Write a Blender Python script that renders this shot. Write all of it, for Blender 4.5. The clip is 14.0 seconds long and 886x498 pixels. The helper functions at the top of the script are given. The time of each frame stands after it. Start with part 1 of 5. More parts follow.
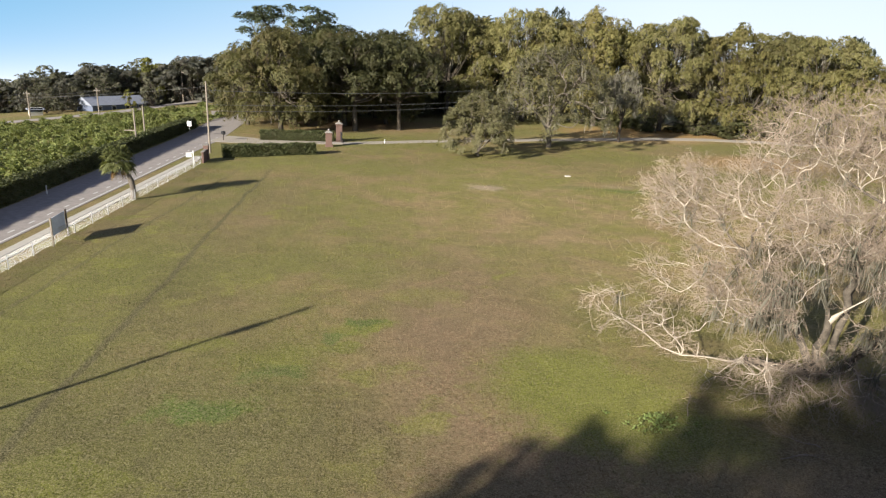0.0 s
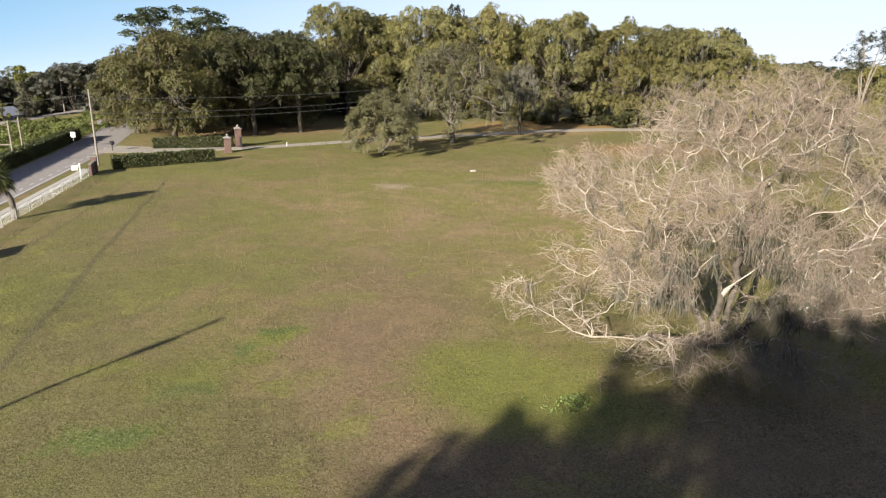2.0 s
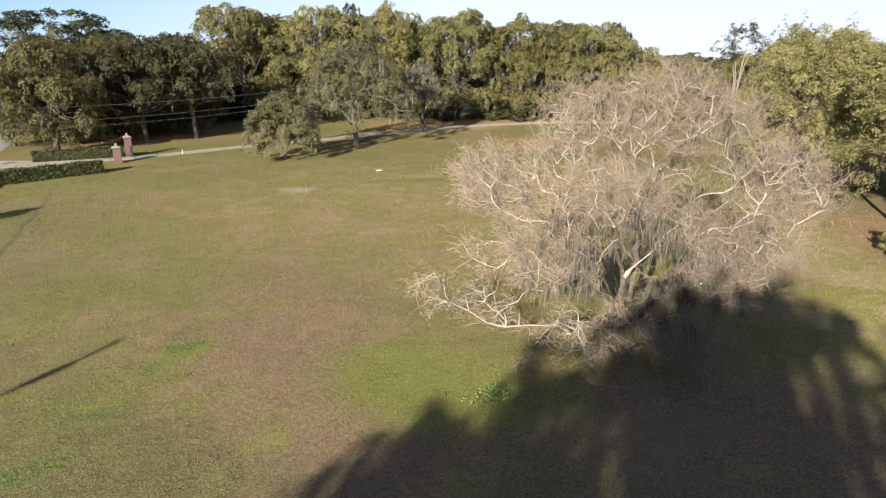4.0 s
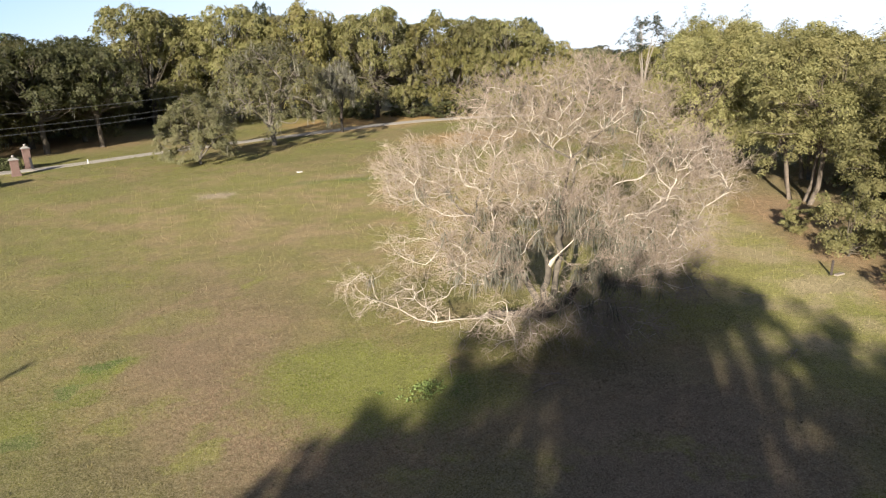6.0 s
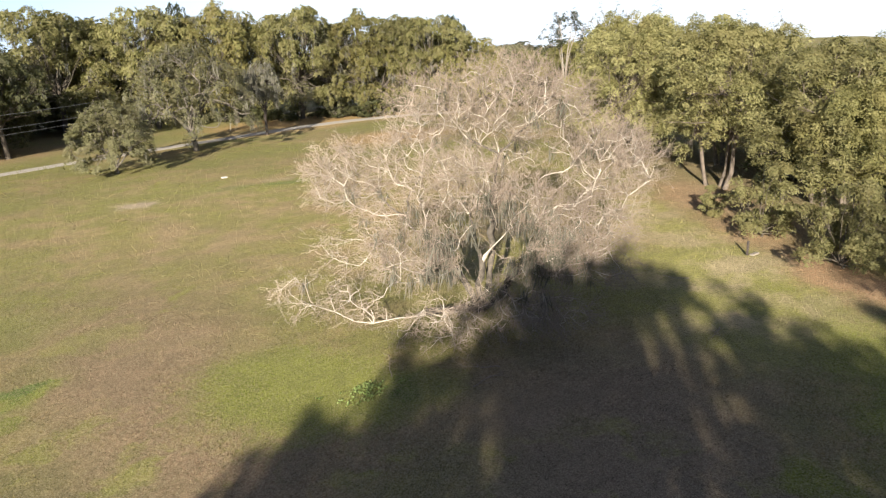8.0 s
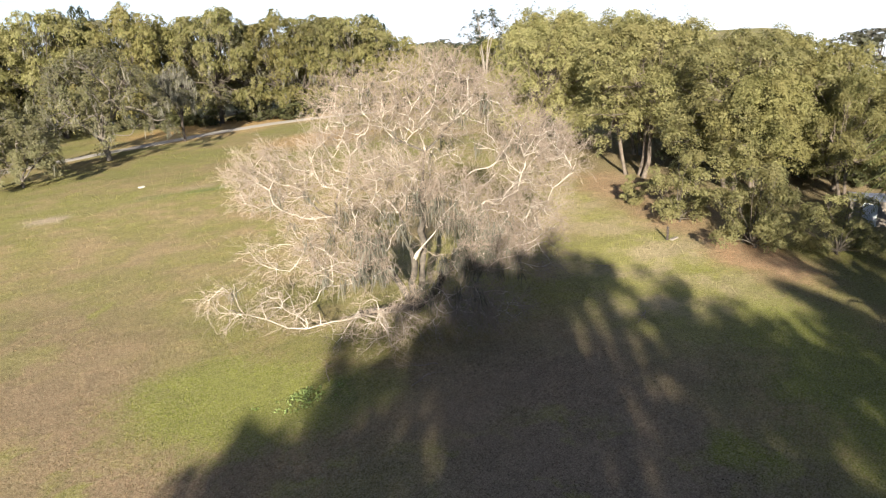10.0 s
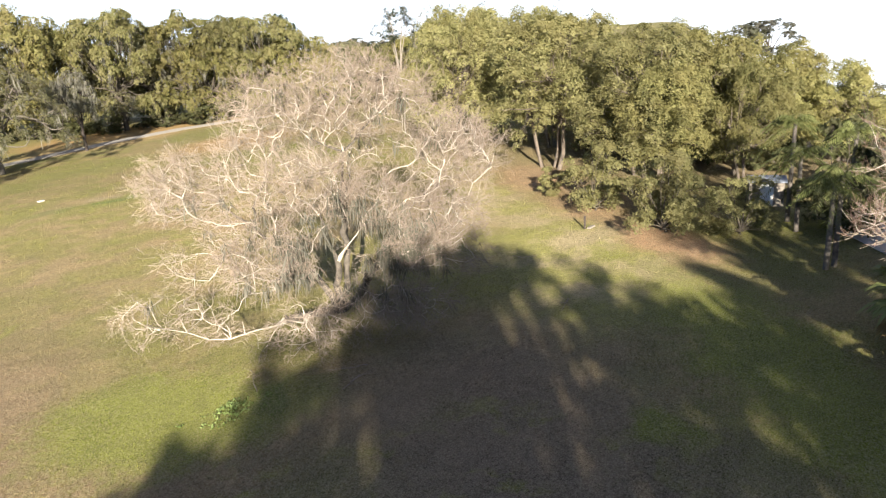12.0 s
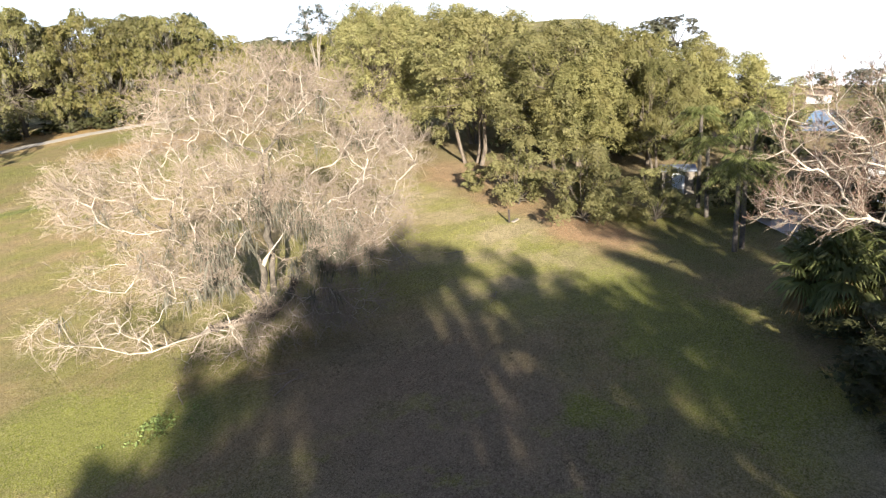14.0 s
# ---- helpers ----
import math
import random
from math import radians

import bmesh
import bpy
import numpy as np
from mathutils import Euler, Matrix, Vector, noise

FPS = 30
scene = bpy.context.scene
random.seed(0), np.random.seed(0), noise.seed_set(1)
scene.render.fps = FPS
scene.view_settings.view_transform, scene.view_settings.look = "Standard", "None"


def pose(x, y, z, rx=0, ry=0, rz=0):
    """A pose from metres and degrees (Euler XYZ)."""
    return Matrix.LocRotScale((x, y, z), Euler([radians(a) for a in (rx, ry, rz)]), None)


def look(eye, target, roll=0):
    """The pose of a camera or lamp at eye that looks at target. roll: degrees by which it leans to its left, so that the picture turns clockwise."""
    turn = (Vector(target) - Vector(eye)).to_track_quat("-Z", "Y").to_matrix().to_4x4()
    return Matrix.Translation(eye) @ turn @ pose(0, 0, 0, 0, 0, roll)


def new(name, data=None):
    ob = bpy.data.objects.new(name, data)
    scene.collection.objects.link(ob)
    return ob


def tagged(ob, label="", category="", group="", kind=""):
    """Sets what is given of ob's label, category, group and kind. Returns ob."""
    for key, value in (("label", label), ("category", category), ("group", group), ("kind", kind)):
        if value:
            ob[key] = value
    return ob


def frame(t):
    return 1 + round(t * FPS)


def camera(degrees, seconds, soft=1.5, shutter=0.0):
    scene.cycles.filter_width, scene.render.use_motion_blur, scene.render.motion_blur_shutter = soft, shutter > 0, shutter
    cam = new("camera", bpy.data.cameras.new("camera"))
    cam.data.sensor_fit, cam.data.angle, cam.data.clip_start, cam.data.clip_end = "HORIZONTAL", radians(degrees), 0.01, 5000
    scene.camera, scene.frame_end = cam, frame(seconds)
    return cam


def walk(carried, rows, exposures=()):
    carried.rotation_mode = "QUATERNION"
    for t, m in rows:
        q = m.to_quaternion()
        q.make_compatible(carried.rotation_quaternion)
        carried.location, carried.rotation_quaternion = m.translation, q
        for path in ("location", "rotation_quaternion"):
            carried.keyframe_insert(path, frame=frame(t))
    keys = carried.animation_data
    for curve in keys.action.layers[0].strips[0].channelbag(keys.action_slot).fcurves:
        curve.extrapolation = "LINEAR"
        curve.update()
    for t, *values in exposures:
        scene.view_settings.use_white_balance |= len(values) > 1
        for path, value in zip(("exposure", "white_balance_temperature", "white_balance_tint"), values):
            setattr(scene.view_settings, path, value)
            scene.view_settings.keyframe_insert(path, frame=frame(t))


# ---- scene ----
cam = camera(68.12, 14.0, soft=1.3)
EYE = Vector((0.0, 0.0, 16.0))


def heading(yaw, pitch, roll):
    """The camera's pose: yaw to the right of +y, pitch up, roll to its right, in degrees."""
    y, p = radians(yaw), radians(pitch)
    way = Vector((math.sin(y) * math.cos(p), math.cos(y) * math.cos(p), math.sin(p)))
    return look(EYE, EYE + way, -roll)


PATH = [
    (0.0, 3.792, -16.620, -2.226),
    (0.5, 5.929, -16.572, -1.891),
    (1.0, 7.786, -16.546, -1.543),
    (1.5, 9.963, -16.542, -1.176),
    (2.0, 11.849, -16.554, -0.777),
    (2.5, 14.047, -16.572, -0.366),
    (3.0, 15.957, -16.584, -0.026),
    (3.5, 17.850, -16.611, 0.258),
    (4.0, 19.958, -16.662, 0.536),
    (4.5, 21.610, -16.747, 0.856),
    (5.0, 23.278, -16.834, 1.170),
    (5.5, 24.944, -16.924, 1.481),
    (6.0, 26.620, -17.013, 1.787),
    (6.5, 28.306, -17.103, 2.091),
    (7.0, 29.859, -17.191, 2.386),
    (7.5, 31.149, -17.286, 2.645),
    (8.0, 32.671, -17.390, 2.901),
    (8.5, 34.227, -17.501, 3.193),
    (9.0, 35.789, -17.616, 3.481),
    (9.5, 37.364, -17.734, 3.760),
    (10.0, 38.929, -17.861, 4.033),
    (10.5, 40.491, -17.995, 4.300),
    (11.0, 42.357, -18.172, 4.571),
    (11.5, 43.984, -18.327, 4.806),
    (12.0, 45.868, -18.533, 5.000),
    (12.5, 47.471, -18.718, 5.139),
    (13.0, 49.274, -18.923, 5.276),
    (13.5, 50.817, -19.109, 5.370),
    (14.0, 52.522, -19.289, 5.385),
]
SUN_AZIMUTH, SUN_ELEVATION = radians(43.0 + 180.0), radians(19.0)  # where the light comes from, to the right of +y
walk(cam, [(t, heading(a, b, c)) for t, a, b, c in PATH], exposures=[(0.0, 1.27), (4.0, 1.36), (7.0, 1.52), (11.0, 1.84), (14.0, 1.93)])

# ---- light ----
world = bpy.data.worlds.new("sky")
scene.world = world
world.use_nodes = True
wn = world.node_tree.nodes
sky = wn.new("ShaderNodeTexSky")
sky.sky_type, sky.sun_disc = "NISHITA", False
sky.sun_elevation, sky.sun_rotation = SUN_ELEVATION, SUN_AZIMUTH
sky.air_density, sky.dust_density, sky.ozone_density = 1.0, 0.2, 1.0
wn["Background"].inputs["Strength"].default_value = 0.034
# clear blue low in the sky, under a darker zenith; pale winter haze, thick at the horizon and thinning upwards, a little whiter towards the lake
way = wn.new("ShaderNodeTexCoord").outputs["Generated"]
cut = wn.new("ShaderNodeSeparateXYZ")
world.node_tree.links.new(way, cut.inputs[0])


def sky_math(op, a, b):
    n = wn.new("ShaderNodeMath")
    n.operation = op
    for socket, value in zip(n.inputs, (a, b)):
        if hasattr(value, "is_linked"):
            world.node_tree.links.new(value, socket)
        else:
            socket.default_value = value
    return n.outputs[0]


lift = sky_math("MAXIMUM", sky_math("ADD", cut.outputs[2], 0.06), 0.0)
thick = sky_math("MINIMUM", sky_math("MULTIPLY", sky_math("POWER", 2.718, sky_math("MULTIPLY", cut.outputs[0], 2.6)), 0.155), 0.4)
haze = sky_math("POWER", 2.718, sky_math("MULTIPLY", sky_math("DIVIDE", lift, thick), -1.0))
blend = wn.new("ShaderNodeMix")
blend.data_type = "RGBA"
world.node_tree.links.new(haze, blend.inputs[0])
cool = wn.new("ShaderNodeMix")
cool.data_type, cool.blend_type = "RGBA", "MULTIPLY"
cool.inputs[0].default_value, cool.inputs[7].default_value = 1.0, (1.0, 0.86, 1.12, 1.0)
world.node_tree.links.new(sky.outputs[0], cool.inputs[6])
low_blue = wn.new("ShaderNodeMix")
low_blue.data_type = "RGBA"
low_blue.inputs[7].default_value = (2.5, 7.0, 11.4, 1.0)
high = sky_math("DIVIDE", lift, 0.30)
world.node_tree.links.new(sky_math("POWER", 2.718, sky_math("MULTIPLY", sky_math("MULTIPLY", high, high), -1.0)), low_blue.inputs[0])
world.node_tree.links.new(cool.outputs[2], low_blue.inputs[6])
world.node_tree.links.new(low_blue.outputs[2], blend.inputs[6])
blend.inputs[7].default_value = (13.0, 13.8, 15.0, 1.0)
world.node_tree.links.new(blend.outputs[2], wn["Background"].inputs["Color"])
sun = new("sun", bpy.data.lights.new("sun", "SUN"))
sun.data.energy, sun.data.angle, sun.data.color = 5.0, radians(0.85), (1.0, 0.93, 0.82)
sun_way = Vector((math.sin(SUN_AZIMUTH) * math.cos(SUN_ELEVATION), math.cos(SUN_AZIMUTH) * math.cos(SUN_ELEVATION), math.sin(SUN_ELEVATION)))
sun.matrix_world = look(sun_way * 200, (0, 0, 0))


# ---- materials ----
class Nodes:
    """Short hand for building a node material."""

    def __init__(self, name, rough=0.8):
        self.mat = bpy.data.materials.new(name)
        self.mat.use_nodes = True
        self.t = self.mat.node_tree
        self.b = self.t.nodes["Principled BSDF"]
        self.b.inputs["Roughness"].default_value = rough
        self.b.inputs["Specular IOR Level"].default_value = 0.25
        self.co = self.t.nodes.new("ShaderNodeNewGeometry").outputs["Position"]

    def put(self, socket, value):
        if hasattr(value, "is_linked"):
            self.t.links.new(value, socket)
        elif isinstance(value, tuple) and len(value) == 3 and socket.type == "RGBA":
            socket.default_value = (*value, 1.0)
        else:
            socket.default_value = value

    def noise(self, scale, detail=4.0, rough=0.6, co=None, out=0):
        n = self.t.nodes.new("ShaderNodeTexNoise")
        n.inputs["Scale"].default_value, n.inputs["Detail"].default_value, n.inputs["Roughness"].default_value = scale, detail, rough
        self.t.links.new(co or self.co, n.inputs["Vector"])
        return n.outputs[out]

    def math(self, op, a, b=0.0, c=None, clamp=False):
        n = self.t.nodes.new("ShaderNodeMath")
        n.operation, n.use_clamp = op, clamp
        self.put(n.inputs[0], a), self.put(n.inputs[1], b)
        if c is not None:
            self.put(n.inputs[2], c)
        return n.outputs[0]

    def vec(self, op, a, b):
        n = self.t.nodes.new("ShaderNodeVectorMath")
        n.operation = op
        self.put(n.inputs[0], a), self.put(n.inputs[1], b)
        return n.outputs["Value"] if op in ("LENGTH", "DISTANCE") else n.outputs[0]

    def ramp(self, value, low, high):
        n = self.t.nodes.new("ShaderNodeMapRange")
        n.interpolation_type = "SMOOTHSTEP"
        self.put(n.inputs["Value"], value)
        n.inputs["From Min"].default_value, n.inputs["From Max"].default_value = low, high
        return n.outputs[0]

    def mix(self, f, a, b, mode="MIX"):
        n = self.t.nodes.new("ShaderNodeMix")
        n.data_type, n.blend_type = "RGBA", mode
        self.put(n.inputs[0], f), self.put(n.inputs[6], a), self.put(n.inputs[7], b)
        return n.outputs[2]

    def island(self):
        return self.t.nodes.new("ShaderNodeNewGeometry").outputs["Random Per Island"]

    def each(self):
        return self.t.nodes.new("ShaderNodeObjectInfo").outputs["Random"]

    def bump(self, height, strength=0.4, distance=0.02):
        n = self.t.nodes.new("ShaderNodeBump")
        n.inputs["Strength"].default_value, n.inputs["Distance"].default_value = strength, distance
        self.t.links.new(height, n.inputs["Height"])
        self.t.links.new(n.outputs[0], self.b.inputs["Normal"])

    def done(self, colour):
        self.put(self.b.inputs["Base Color"], colour)
        return self.mat


def plain(name, a, b, scale=6.0, rough=0.75, bump=0.3, metal=0.0):
    """A painted, wooden or stone surface: two tones, grain and relief."""
    m = Nodes(name, rough)
    m.b.inputs["Metallic"].default_value = metal
    f = m.math("ADD", m.math("MULTIPLY", m.noise(scale, 5.0), 0.7), m.math("MULTIPLY", m.noise(scale * 9, 3.0), 0.3))
    m.bump(m.noise(scale * 6, 4.0), bump)
    return m.done(m.mix(m.ramp(f, 0.3, 0.7), a, b))


def leafy(name, a, b, c, clear=0.3, scale=0.35):
    """Foliage: tone by leaf and by clump, with light coming through the leaf."""
    m = Nodes(name, 0.6)
    r = m.island()
    col = m.mix(m.ramp(r, 0.1, 0.9), a, b)
    col = m.mix(m.ramp(m.noise(scale, 3.0), 0.42, 0.66), col, c)
    tone = m.math("ADD", m.math("MULTIPLY", m.each(), 0.55), 0.68)
    grey = m.t.nodes.new("ShaderNodeCombineColor")
    for k in range(3):
        m.t.links.new(tone, grey.inputs[k])
    col = m.mix(1.0, col, grey.outputs[0], "MULTIPLY")
    tr = m.t.nodes.new("ShaderNodeBsdfTranslucent")
    m.put(tr.inputs["Color"], m.mix(0.4, col, (0.25, 0.27, 0.03)))
    mx = m.t.nodes.new("ShaderNodeMixShader")
    mx.inputs[0].default_value = clear
    out = m.t.nodes["Material Output"]
    m.t.links.new(m.b.outputs[0], mx.inputs[1]), m.t.links.new(tr.outputs[0], mx.inputs[2])
    m.t.links.new(mx.outputs[0], out.inputs["Surface"])
    return m.done(col)


def ground_material(blades=False):
    m = Nodes("dry grass blade" if blades else "dry winter lawn", 0.95)
    m.b.inputs["Specular IOR Level"].default_value = 0.1
    green, tan, brown, lush = (0.132, 0.134, 0.020), (0.218, 0.156, 0.064), (0.214, 0.134, 0.080), (0.150, 0.172, 0.012)
    flat = m.vec("MULTIPLY", m.co, (1.0, 1.0, 0.0))
    wob = m.vec("MULTIPLY", m.vec("SUBTRACT", m.noise(0.35, 4.0, out=1), (0.5, 0.5, 0.5)), (5.0, 5.0, 0.0))
    warped = m.vec("ADD", flat, wob)
    big = m.noise(0.045, 3.0, 0.55, co=warped)
    mid = m.noise(0.22, 4.0, 0.6)
    fine = m.noise(2.6, 5.0, 0.7)
    grit = m.noise(14.0, 4.0, 0.75)
    f = m.math("ADD", m.math("MULTIPLY", big, 0.55), m.math("ADD", m.math("MULTIPLY", mid, 0.33), m.math("MULTIPLY", fine, 0.22)))
    col = m.mix(m.ramp(f, 0.49, 0.64), green, tan)
    # yellow green sprouting through the straw
    sprout = m.math("MULTIPLY", m.ramp(m.noise(0.3, 5.0, 0.65, co=warped), 0.5, 0.66), m.ramp(m.noise(0.06, 2.0), 0.38, 0.62))

    def spot(x, y, rx, ry, turn=0.0, edge=0.55):
        c, s = math.cos(radians(turn)), math.sin(radians(turn))
        d = m.vec("SUBTRACT", warped, (x, y, 0.0))
        u = m.math("DIVIDE", dot(d, (c, s, 0.0)), rx)
        v = m.math("DIVIDE", dot(d, (-s, c, 0.0)), ry)
        r = m.math("SQRT", m.math("ADD", m.math("MULTIPLY", u, u), m.math("MULTIPLY", v, v)))
        r = m.math("ADD", r, m.math("MULTIPLY", m.math("SUBTRACT", fine, 0.5), 0.9))
        return m.math("SUBTRACT", 1.0, m.ramp(r, edge, 1.25))

    def dot(a, b):
        n = m.t.nodes.new("ShaderNodeVectorMath")
        n.operation = "DOT_PRODUCT"
        m.put(n.inputs[0], a), m.put(n.inputs[1], b)
        return n.outputs["Value"]

    # the brown middle of the field
    for x, y, rx, ry, turn, k in ((4, 36, 7, 24, -8, 0.85), (6, 24, 9, 5, 0, 0.8), (-14, 68, 4, 18, 0, 0.4), (13, 58, 8, 12, 0, 0.5), (-6, 24, 6, 4, 20, 0.5), (-12, 38, 5, 7, 0, 0.35)):
        col = m.mix(m.math("MULTIPLY", spot(x, y, rx, ry, turn, 0.3), k), col, brown)
    # brown soil, its colour darkened to deepen the oaks' cast shade
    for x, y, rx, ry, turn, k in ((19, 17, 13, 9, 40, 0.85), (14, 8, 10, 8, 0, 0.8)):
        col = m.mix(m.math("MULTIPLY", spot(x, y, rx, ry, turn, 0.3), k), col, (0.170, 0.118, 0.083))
    # paler straw over the open middle
    for x, y, rx, ry, turn, k in ((14, 72, 24, 28, 0, 0.6), (22, 45, 16, 14, 30, 0.45), (40, 60, 26, 30, 0, 0.5), (30, 60, 10, 12, 0, 0.3)):
        col = m.mix(m.math("MULTIPLY", spot(x, y, rx, ry, turn, 0.2), k), col, m.mix(m.ramp(mid, 0.4, 0.62), (0.25, 0.215, 0.052), (0.365, 0.25, 0.125)))
    for x, y, rx, ry, turn, k in ((38, 24, 13, 7.5, 47, 0.95), (47, 38, 12, 5, 60, 0.8)):
        col = m.mix(m.math("MULTIPLY", spot(x, y, rx, ry, turn, 0.3), k), col, m.mix(m.ramp(mid, 0.42, 0.6), (0.27, 0.255, 0.06), (0.41, 0.325, 0.175)))
    # duller, closer grass towards the road
    for x, y, rx, ry, turn, k in ((-20, 40, 9, 34, 0, 0.6), (-10, 24, 12, 8, 0, 0.75), (-12, 20, 16, 12, 0, 0.6)):
        col = m.mix(m.math("MULTIPLY", spot(x, y, rx, ry, turn, 0.2), k), col, (0.088, 0.090, 0.018))
    col = m.mix(m.math("MULTIPLY", sprout, 0.85), col, (0.190, 0.196, 0.024))
    # weedy green patches
    for x, y, rx, ry, turn, k in ((-9, 27, 2.6, 1.0, 10, 1.0), (-2.0, 36.9, 2.2, 1.0, 20, 0.95), (1.5, 42, 3, 1.6, 0, 0.45), (9.4, 28.4, 4.9, 6.2, 40, 0.95), (14.5, 24.5, 2.4, 2.0, 0, 0.6), (-3.2, 34.5, 1.2, 0.6, 0, 0.8), (-11, 34, 2.2, 0.9, 10, 0.6), (-13, 22, 3.0, 2.0, 0, 0.5),
                                  (-7, 32, 3, 1.6, 30, 0.45), (9.5, 53, 4, 3, 0, 0.35), (28, 80, 5, 3, 0, 0.6), (-12, 92, 12, 5, 0, 0.35), (10, 84, 10, 6, 0, 0.35),
                                  (22, 10, 2, 1.4, 40, 0.4), (29.5, 7.5, 12, 3.8, 47, 1.0), (21.9, 9.9, 1.6, 1.3, 0, 0.9), (42, 17, 4, 1.6, 60, 0.5), (-22, 46, 5, 12, 0, 0.4), (-22, 30, 6, 8, 0, 0.4)):
        col = m.mix(m.math("MULTIPLY", spot(x, y, rx, ry, turn), k), col, lush)
    for x, y, rx, ry, turn, k in ((-9, 27, 2.5, 1.0, 10, 1.0), (-2.0, 37.2, 1.5, 0.7, 20, 0.95), (-6.4, 31.2, 1.8, 0.9, 20, 0.6), (-3.3, 35.6, 0.9, 0.45, 0, 0.8), (-6.5, 30.5, 1.6, 0.6, 30, 0.5), (13.5, 25.2, 1.2, 0.9, 0, 0.5), (28.5, 80.5, 3, 1.2, 0, 0.7), (22, 82, 3, 1.2, 0, 0.5)):
        col = m.mix(m.math("MULTIPLY", spot(x, y, rx, ry, turn), k), col, (0.066, 0.118, 0.010))
    # bare sand and pine-needle mulch
    for x, y, rx, ry, turn, k, tone in ((10.6, 80.7, 2.9, 2.0, 0, 1.0, (0.40, 0.31, 0.21)), (44, 20, 7.0, 3.2, 60, 0.95, (0.34, 0.19, 0.105)), (49, 30, 6.5, 3.0, 60, 0.8, (0.34, 0.20, 0.11)), (57, 40, 9, 5.0, 62, 0.9, (0.37, 0.215, 0.12)),
                                        (53, 29, 9, 4, 50, 0.8, (0.26, 0.16, 0.085)), (60, 108, 14, 9, 20, 0.85, (0.34, 0.20, 0.085)), (60, 150, 28, 14, 0, 0.9, (0.37, 0.21, 0.07)), (46, 136, 20, 7, 0, 0.8, (0.37, 0.24, 0.10)),
                                        (-14, 150, 26, 16, 0, 0.8, (0.20, 0.10, 0.05)), (28.0, 83.2, 2.4, 1.2, 0, 0.6, (0.30, 0.23, 0.14)), (22, -2, 5, 3, 45, 0.6, (0.20, 0.15, 0.13)), (75, 30, 22, 30, 0, 0.8, (0.22, 0.15, 0.09))):
        col = m.mix(m.math("MULTIPLY", spot(x, y, rx, ry, turn, 0.4), k), col, tone)
    # two mown tracks beside the fence
    sep = m.t.nodes.new("ShaderNodeSeparateXYZ")
    m.t.links.new(m.co, sep.inputs[0])
    X, Y = sep.outputs[0], sep.outputs[1]
    wav = m.math("MULTIPLY", m.math("SUBTRACT", m.noise(0.12, 2.0), 0.5), 1.2)
    for at_x, lean, wide, k in ((-15.0, -0.033, 0.22, 0.9), (-25.6, 0.04, 0.2, 0.6)):
        off = m.math("ABSOLUTE", m.math("ADD", m.math("SUBTRACT", X, m.math("ADD", m.math("MULTIPLY", Y, lean), at_x)), wav))
        near = m.math("MULTIPLY", m.math("SUBTRACT", 1.0, m.ramp(off, wide * 0.4, wide * 1.7)), m.math("SUBTRACT", 1.0, m.ramp(Y, 78.0, 96.0)))
        col = m.mix(m.math("MULTIPLY", near, k), col, (0.068, 0.066, 0.022))
    if blades:
        r = m.island()
        col = m.mix(0.35, col, (0.05, 0.045, 0.02))
        col = m.mix(m.ramp(r, 0.0, 0.35), m.mix(0.6, col, (0.05, 0.045, 0.015)), col)
        col = m.mix(m.math("MULTIPLY", m.ramp(r, 0.6, 1.0), 0.3), col, (0.24, 0.19, 0.11))
        return m.done(col)
    mottle = m.math("ADD", m.math("MULTIPLY", m.ramp(m.noise(0.75, 5.0, 0.65, co=warped), 0.36, 0.66), 0.30), 0.77)
    tone = m.t.nodes.new("ShaderNodeCombineColor")
    for k in range(3):
        m.t.links.new(mottle, tone.inputs[k])
    col = m.mix(1.0, col, tone.outputs[0], "MULTIPLY")
    speck = m.ramp(grit, 0.35, 0.68)
    col = m.mix(m.math("MULTIPLY", speck, 0.85), col, m.mix(0.6, col, (0.46, 0.39, 0.24)))
    col = m.mix(m.math("MULTIPLY", m.ramp(m.noise(7.5, 5.0, 0.8), 0.52, 0.64), 0.75), col, m.mix(0.75, col, (0.035, 0.036, 0.012)))
    col = m.mix(m.math("MULTIPLY", m.ramp(m.noise(4.5, 6.0, 0.8), 0.48, 0.66), 0.5), col, m.mix(0.7, col, (0.04, 0.04, 0.012)))
    h = m.math("ADD", m.math("MULTIPLY", grit, 0.5), fine)
    m.bump(h, 0.6, 0.12)
    return m.done(col)


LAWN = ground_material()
BLADE = ground_material(True)
ASPHALT = plain("worn grey asphalt", (0.25, 0.225, 0.205), (0.34, 0.305, 0.28), 1.5, 0.9)
CONCRETE = plain("pale concrete", (0.40, 0.37, 0.32), (0.50, 0.47, 0.41), 1.2, 0.9)
GRAVEL = plain("pale shell drive", (0.30, 0.265, 0.22), (0.41, 0.37, 0.31), 2.0, 0.95)
PAINT = plain("worn white road paint", (0.50, 0.50, 0.47), (0.68, 0.68, 0.64), 5.0, 0.7)
BARK = plain("grey brown bark", (0.055, 0.045, 0.035), (0.12, 0.10, 0.075), 4.0, 0.95, 0.9)
PALE_BARK = plain("pale lichen bark", (0.28, 0.24, 0.188), (0.60, 0.53, 0.432), 2.2, 0.9, 0.7)
TWIG = plain("beige bare twig", (0.185, 0.148, 0.112), (0.36, 0.298, 0.23), 1.0, 0.9, 0.3)
TWIG_PINK = plain("pinkish bare twig", (0.19, 0.146, 0.108), (0.32, 0.252, 0.192), 1.0, 0.9, 0.3)
MOSS = leafy("grey hanging moss", (0.13, 0.12, 0.095), (0.235, 0.22, 0.175), (0.10, 0.095, 0.07), 0.25)
